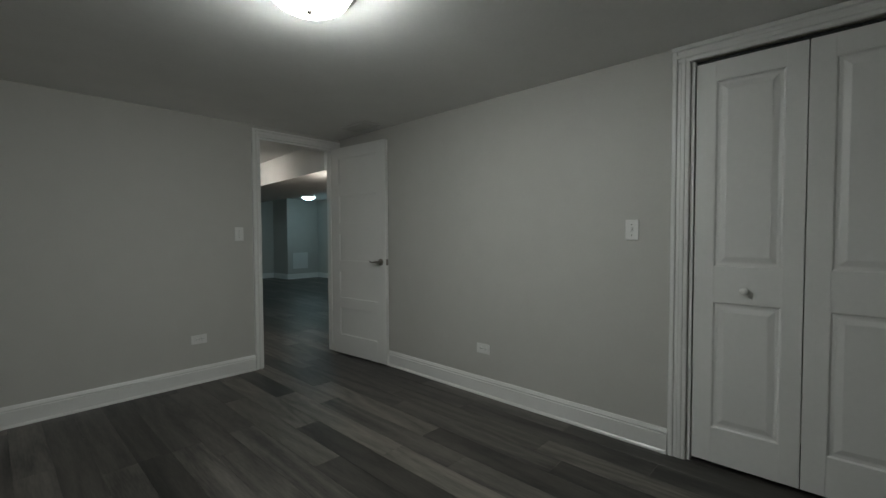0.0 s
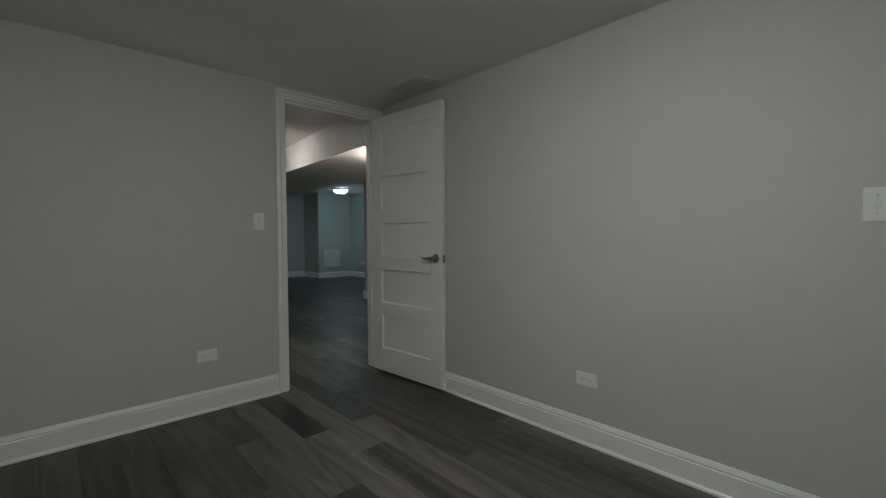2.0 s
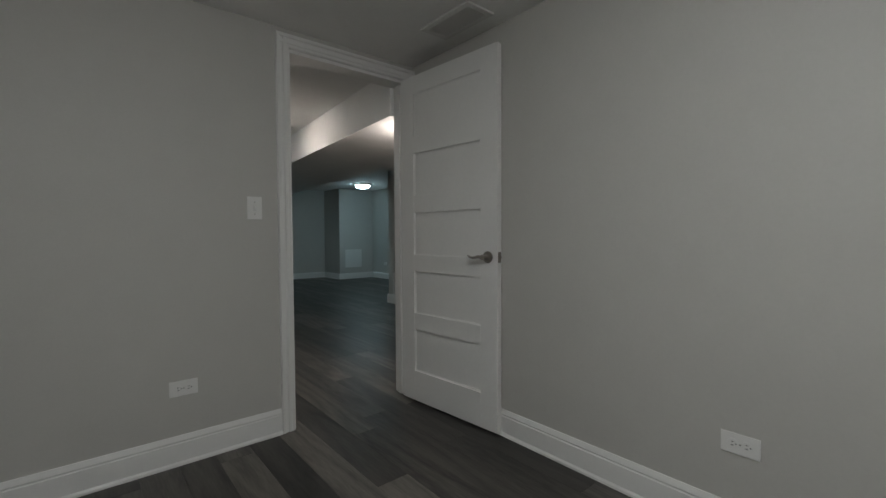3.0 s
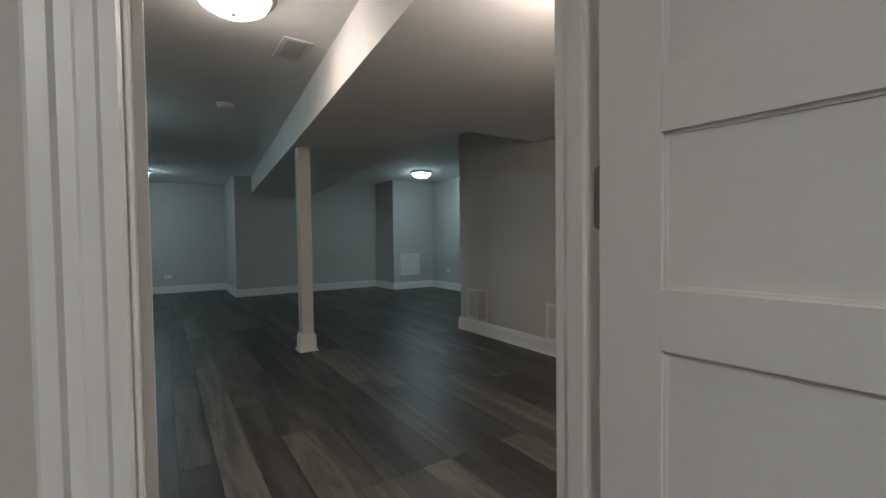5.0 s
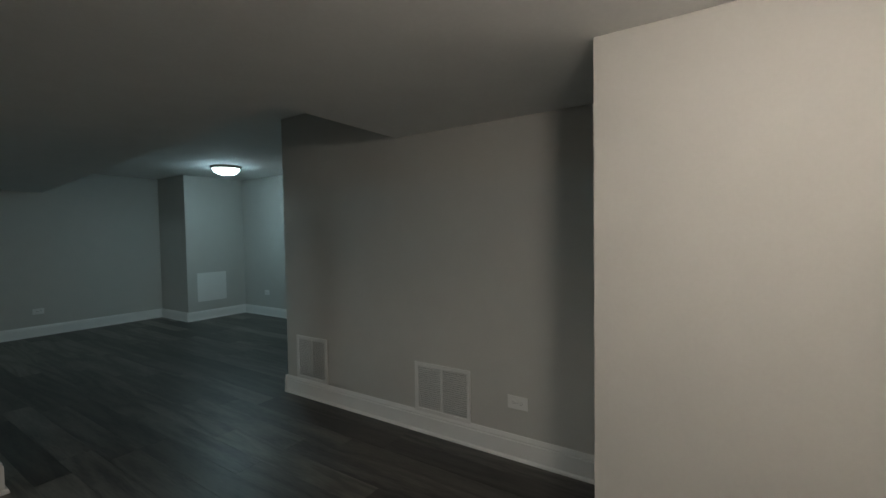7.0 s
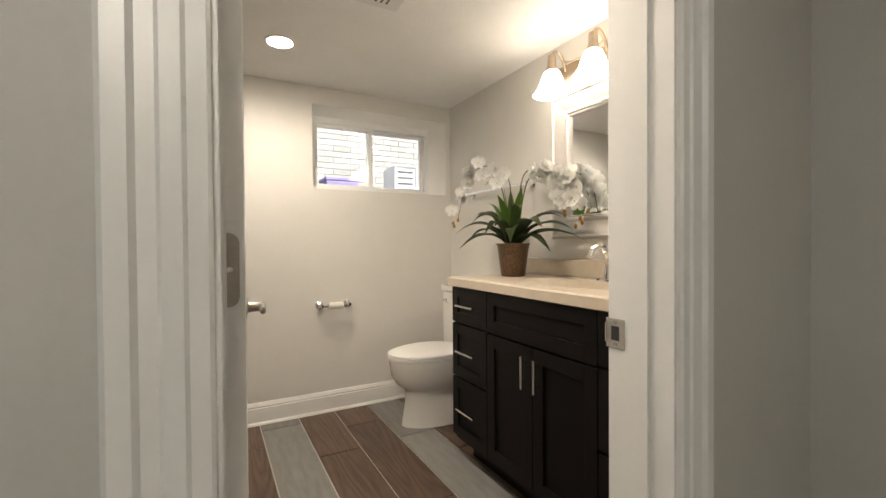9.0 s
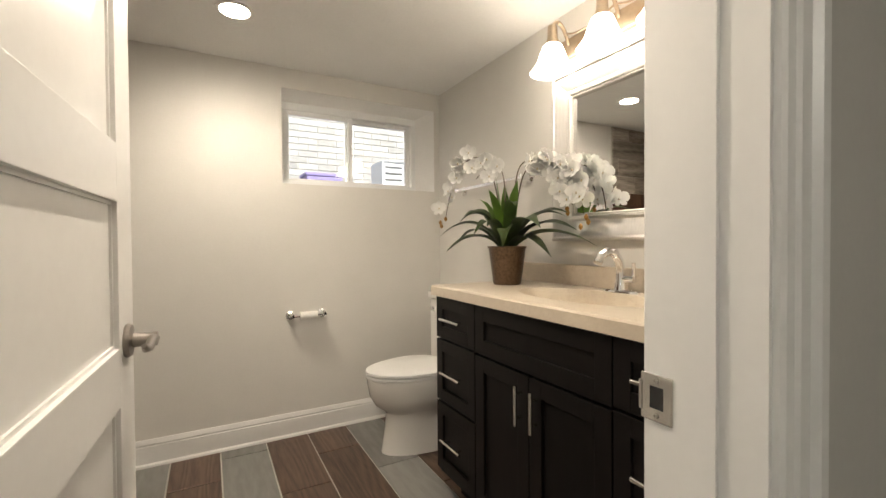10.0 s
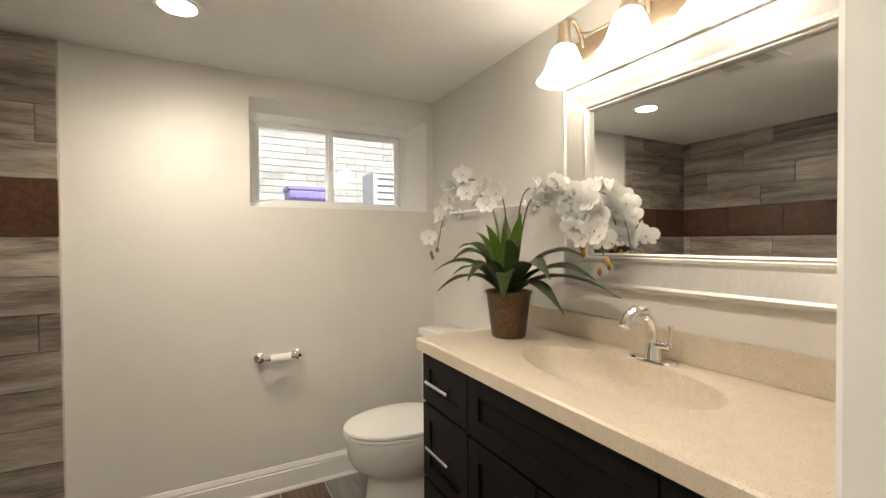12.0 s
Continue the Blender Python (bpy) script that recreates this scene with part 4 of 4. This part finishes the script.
def strap_leaf(angle, reach, rise, droop, width, mat, twist=0.0):
    bm = bmesh.new()
    n, d = 12, Vector((math.cos(angle), math.sin(angle), 0))
    side = Vector((-d.y, d.x, 0))
    path = arc(d * .02 + Vector((0, 0, .15)), d * reach * .45 + Vector((0, 0, .15 + rise)), d * reach + Vector((0, 0, .15 + droop)), n)
    left, mid, right = [], [], []
    for i, p in enumerate(path):
        t = i / n
        w = width * (.45 + .55 * math.sin(math.pi * min(1, .15 + .75 * t))) * (1 - (max(0, t - .62) / .38) ** 1.6 * .95 if t > .62 else 1)
        tilt = side * w + Vector((0, 0, w * (.35 + twist)))
        left.append(bm.verts.new(p + tilt))
        mid.append(bm.verts.new(p))
        right.append(bm.verts.new(p - side * w + Vector((0, 0, w * (.35 - twist)))))
    for i in range(n):
        bm.faces.new((left[i], left[i + 1], mid[i + 1], mid[i]))
        bm.faces.new((mid[i], mid[i + 1], right[i + 1], right[i]))
    bmesh.ops.solidify(bm, geom=bm.faces, thickness=.0012)
    part("leaf", bm, mat, pot, "", True)


for ang, reach, rise, droop, w in ((-20, .34, .20, .10, .021), (5, .36, .16, .03, .020), (25, .33, .13, -.03, .022), (48, .30, .20, .05, .020), (75, .22, .24, .10, .020), (110, .24, .2, .05, .021), (140, .30, .17, .00, .021), (162, .36, .20, .07, .022), (185, .38, .17, .06, .021), (200, .40, .14, .00, .022), (172, .33, .12, -.04, .019), (218, .26, .22, .12, .018), (-45, .22, .24, .14, .018), (12, .27, .24, .15, .019), (150, .25, .25, .16, .017), (192, .31, .21, .13, .019)):
    strap_leaf(radians(ang), reach * 1.02, rise * 1.05, droop + .02, w * 1.5, LEAF, rnd.uniform(-.2, .3))
for ang, reach, rise, droop, w in ((60, .05, .18, .33, .030), (170, .10, .20, .30, .024), (-30, .08, .16, .31, .022), (110, .14, .20, .26, .022), (20, .16, .22, .24, .022)):
    strap_leaf(radians(ang), reach, rise, droop, w, LEAF_Y)


def flower(at, facing, size):
    """Five rounded petals, two of them wide, round a small lip."""
    bm = bmesh.new()
    f = Vector(facing).normalized()
    u = f.orthogonal().normalized()
    u = (Vector((0, 0, 1)) - f * f.z).normalized() if abs(f.z) < .95 else u
    v = f.cross(u)
    for a, ln, wd in ((0, .9, .55), (72, 1.0, .85), (144, .85, .5), (216, .85, .5), (288, 1.0, .85)):
        d = u * math.cos(radians(a)) + v * math.sin(radians(a))
        s = f.cross(d)
        rows2 = []
        for t, w in ((.08, .15), (.35, .75), (.65, 1.0), (.88, .7), (1.0, .2)):
            c = d * size * ln * t + f * size * .30 * (t * t - .3 * t)
            rows2.append([bm.verts.new(c + s * size * wd * w * k * .62 + f * size * .10 * abs(k)) for k in (-1, 0, 1)])
        for p, q in zip(rows2, rows2[1:]):
            for k in range(2):
                bm.faces.new((p[k], q[k], q[k + 1], p[k + 1]))
    bmesh.ops.solidify(bm, geom=bm.faces, thickness=.0008)
    bmesh.ops.translate(bm, vec=Vector(at), verts=bm.verts)
    fl = part("flower", bm, PETAL, pot, "", True)
    part("lip", lathe(bmesh.new(), [(.0008, -.006), (.003, -.003), (.0035, 0), (.0015, .004), (.0008, .005)], Vector(at) + f * size * .10, 8), LIP, fl, "cream lip")


def spray(points, flowers, buds, seed, spread=.87):
    r = random.Random(seed)
    points = [(x * spread, y, z) for x, y, z in points]
    path = []
    for i in range(len(points) - 2):
        a = Vector(points[i]) if i == 0 else (Vector(points[i]) + Vector(points[i + 1])) / 2
        c = Vector(points[i + 2]) if i == len(points) - 3 else (Vector(points[i + 1]) + Vector(points[i + 2])) / 2
        path += arc(a, points[i + 1], c, 8)[(0 if i == 0 else 1):]
    part("stem", tube(bmesh.new(), path, [.0035 - .002 * i / len(path) for i in range(len(path))], 8), STEM, pot, "", True)
    for k in range(flowers):
        p = path[int(len(path) * (.52 + .42 * k / max(1, flowers - 1)))]
        off = Vector((r.uniform(-.035, .035), r.uniform(-.01, .05), r.uniform(-.03, .03)))
        flower(p + off, (r.uniform(-.9, .3), r.uniform(.3, 1.0), r.uniform(-.5, .5)), r.uniform(.040, .047))
    for k in range(buds):
        p = path[-1] + Vector((r.uniform(-.03, .03), r.uniform(-.02, .03), -.015 - .018 * k))
        part("bud", lathe(bmesh.new(), [(.001, -.014), (.008, -.006), (.009, .002), (.004, .011), (.001, .013)], p, 10), BUD, pot, "amber flower bud", True)


spray([(.01, .01, .15), (.11, -.03, .40), (.22, -.02, .61), (.40, .0, .62), (.54, .02, .48), (.58, .03, .33)], 13, 3, 1)
spray([(.0, .0, .15), (.04, -.02, .36), (.07, -.03, .52), (.16, -.02, .58), (.27, .01, .50)], 7, 0, 2)
spray([(-.01, .0, .15), (.0, -.04, .40), (.01, -.08, .56), (-.08, -.12, .55), (-.22, -.145, .52), (-.30, -.15, .41), (-.31, -.15, .30)], 30, 3, 3, .99)
spray([(-.02, .0, .15), (-.03, -.04, .40), (-.04, -.08, .53), (-.13, -.12, .53), (-.25, -.14, .46), (-.28, -.14, .34)], 26, 2, 5, .92)

# ---------------------------------------------------------------- bathroom tiles
bath_floor = structure("floor_bathroom", boxes((2.14, 4.455, -1.6, .67, B, -.006), (2.92, 4.455, .67, .92, B, -.006)), GROUT, "wood-look tile floor with pale grout in brown and grey", "floor")
cache = {}


def piece(name, mat, parent, x0, x1, y0, y1, z0, z1, chamfer=.0012, up="z"):
    """A tile or plank: a slab with a chamfered upper edge; alike ones share a mesh."""
    key = (name, mat.name, up, round(x1 - x0, 3), round(y1 - y0, 3), round(z1 - z0, 3))
    if key not in cache:
        bm = bmesh.new()
        w, l, h = (x1 - x0) / 2, (y1 - y0) / 2, (z1 - z0) / 2
        c = chamfer
        if up == "z":
            lv = [(w, l, -h), (w, l, h - c), (w - c, l - c, h)]
            pts = [[(sx * a, sy * b, z) for sx, sy in ((-1, -1), (1, -1), (1, 1), (-1, 1))] for a, b, z in lv]
        elif up == "-x":
            lv = [(l, h, w), (l, h, -w + c), (l - c, h - c, -w)]
            pts = [[(z, sx * a, sy * b) for sx, sy in ((-1, -1), (1, -1), (1, 1), (-1, 1))] for a, b, z in lv]
        else:
            lv = [(w, h, l), (w, h, -l + c), (w - c, h - c, -l)]
            pts = [[(sx * a, z, sy * b) for sx, sy in ((-1, -1), (1, -1), (1, 1), (-1, 1))] for a, b, z in lv]
        vs = [[bm.verts.new(p) for p in ring] for ring in pts]
        for p, q in zip(vs, vs[1:]):
            for i in range(4):
                bm.faces.new((p[i], p[(i + 1) % 4], q[(i + 1) % 4], q[i]))
        bm.faces.new(vs[-1])
        bm.faces.new(vs[0][::-1])
        bmesh.ops.recalc_face_normals(bm, faces=bm.faces)
        cache[key] = mesh_of(name, bm, mat)
    ob = new(name, cache[key])
    ob.parent = parent
    ob.location = ((x0 + x1) / 2, (y0 + y1) / 2, (z0 + z1) / 2)
    return ob


G = .0035
TL = .92
for k in range(12):
    mats = {0: TILE_B, 1: TILE_B, 2: TILE_G, 3: TILE_B, 4: TILE_B, 5: TILE_G, 6: TILE_B, 7: TILE_G, 8: TILE_B}
    joint = {0: 3.55, 1: 3.60, 2: 3.87, 3: 4.155, 4: 3.86, 5: 3.42, 6: 4.124, 7: 3.7, 8: 3.9}.get(k, 3.8)
    ya, yb = -1.605 + .2275 * k, -1.605 + .2275 * (k + 1)
    if ya > .16:
        continue
    mat = mats.get(k, TILE_B)
    x = joint - 2 * TL
    while x < 4.455:
        a, b = max(x, 2.14), min(x + TL, 4.4545)
        if b - a > .02:
            piece("tile", mat, bath_floor, a + G, b - G, max(ya, -1.598) + G, yb - G, -.012, 0)
        x += TL

tile_w = structure("tile_wall_window_side", boxes((4.444, 4.4545, .150, .919, 0, HB - .001)), GROUT, "striped grey wood-look wall tiles with a brown band", "wall tiles")
tile_b = structure("tile_wall_back", boxes((2.92, 4.443, .909, .9195, 0, HB - .001)), GROUT, "striped grey wood-look wall tiles with a brown band", "wall tiles")
bands = [HB - .002, 2.013, 1.855, 1.702, 1.552, 1.314, 1.152, .997, .842, .687, .532, .377, .222, .067, .003]
for i, (zb, za) in enumerate(zip(bands, bands[1:])):
    brown = i == 4
    mat = TILE_D if brown else TILE_W
    ln = .38 if brown else .62
    for wall, lo, hi in (("w", .152, .908), ("b", 2.922, 4.432)):
        s = lo - (.0 if brown else (.41, .21, .55, .33, .1)[i % 5])
        while s < hi:
            a, b = max(s, lo), min(s + ln, hi)
            if b - a > .012:
                if wall == "w":
                    t = piece("tile", TILE_D if brown else TILE_WY, tile_w, 4.434, 4.4445, a + .0015, b - .0015, za + .0015, zb - .0015, up="-x")
                else:
                    t = piece("tile", mat, tile_b, a + .0015, b - .0015, .899, .9095, za + .0015, zb - .0015, up="-y")
            s += ln

# ---------------------------------------------------------------- plank floor
floor = structure("floor", boxes((-3.3, .93, -5, 0, B, -.008), (-2, 2.139, .0, 9.3, B, -.008), (2.139, 4.7, .79, 9.0, B, -.008), (.93, 2.139, -1.2, 0, B, -.008)), SUBFLOOR, "dark grey oak-look plank floor with scattered pale planks", "floor")
RECTS = [(-3.3, .85, -5, 0), (0, .74, -.01, .13), (.937, 2.14, -1.2, .13), (-2, 2.14, .12, .80), (-2, 2.79, .79, 3.35), (-2, 4.7, 3.34, 7.0), (-2, 3.8, 6.99, 7.8), (-1.3, 1.1, 7.79, 9.3)]
PW, PL = .152, 1.22
X0 = -.246
PALE = [(-.17, -1.4), (.13, -1.4), (.28, 1.6), (.66, 1.2), (1.28, 2.7)]
r = random.Random(11)
rest = bmesh.new()
rest_l = bmesh.new()
offs, made = {}, 0
for k in range(-20, 33):
    xa, xb = X0 + k * PW, X0 + (k + 1) * PW
    spans = sorted((y0, y1) for x0, x1, y0, y1 in RECTS if min(xb, x1) - max(xa, x0) > .02)
    merged = []
    for y0, y1 in spans:
        if merged and y0 <= merged[-1][1] + .02:
            merged[-1][1] = max(merged[-1][1], y1)
        else:
            merged.append([y0, y1])
    start = -5 + r.choice((.0, .2, .41, .61, .81, 1.0)) * PL
    hit = [p for p in PALE if xa <= p[0] < xb]
    if hit:
        start = {-.17: -1.98, .13: -1.98, .28: .94, .66: .56, 1.28: 2.105}[hit[0][0]]
    while start > -5:
        start -= PL
    for y0, y1 in merged:
        y = start + math.floor((y0 - start) / PL) * PL
        while y < y1:
            a, b = max(y, y0), min(y + PL, y1)
            if b - a > .01:
                pale = any(a <= p[1] < b for p in hit) or r.random() < .17
                if xa > -1.3 and xb < 2.9 and b > -3.0 and a < 4.3 and made < 300:
                    piece("plank", PLANK_L if pale else PLANK, floor, xa + .0003, xb - .0003, a + .0003, b - .0003, -.012, 0, .0006)
                    made += 1
                else:
                    add_box(rest_l if pale else rest, xa + .0003, xb - .0003, a + .0003, b - .0003, -.012, -.0003)
            y += PL
for bm, mat in ((rest, PLANK), (rest_l, PLANK_L)):
    tagged(part("floor_planks", bm, mat, floor), kind="stuff")
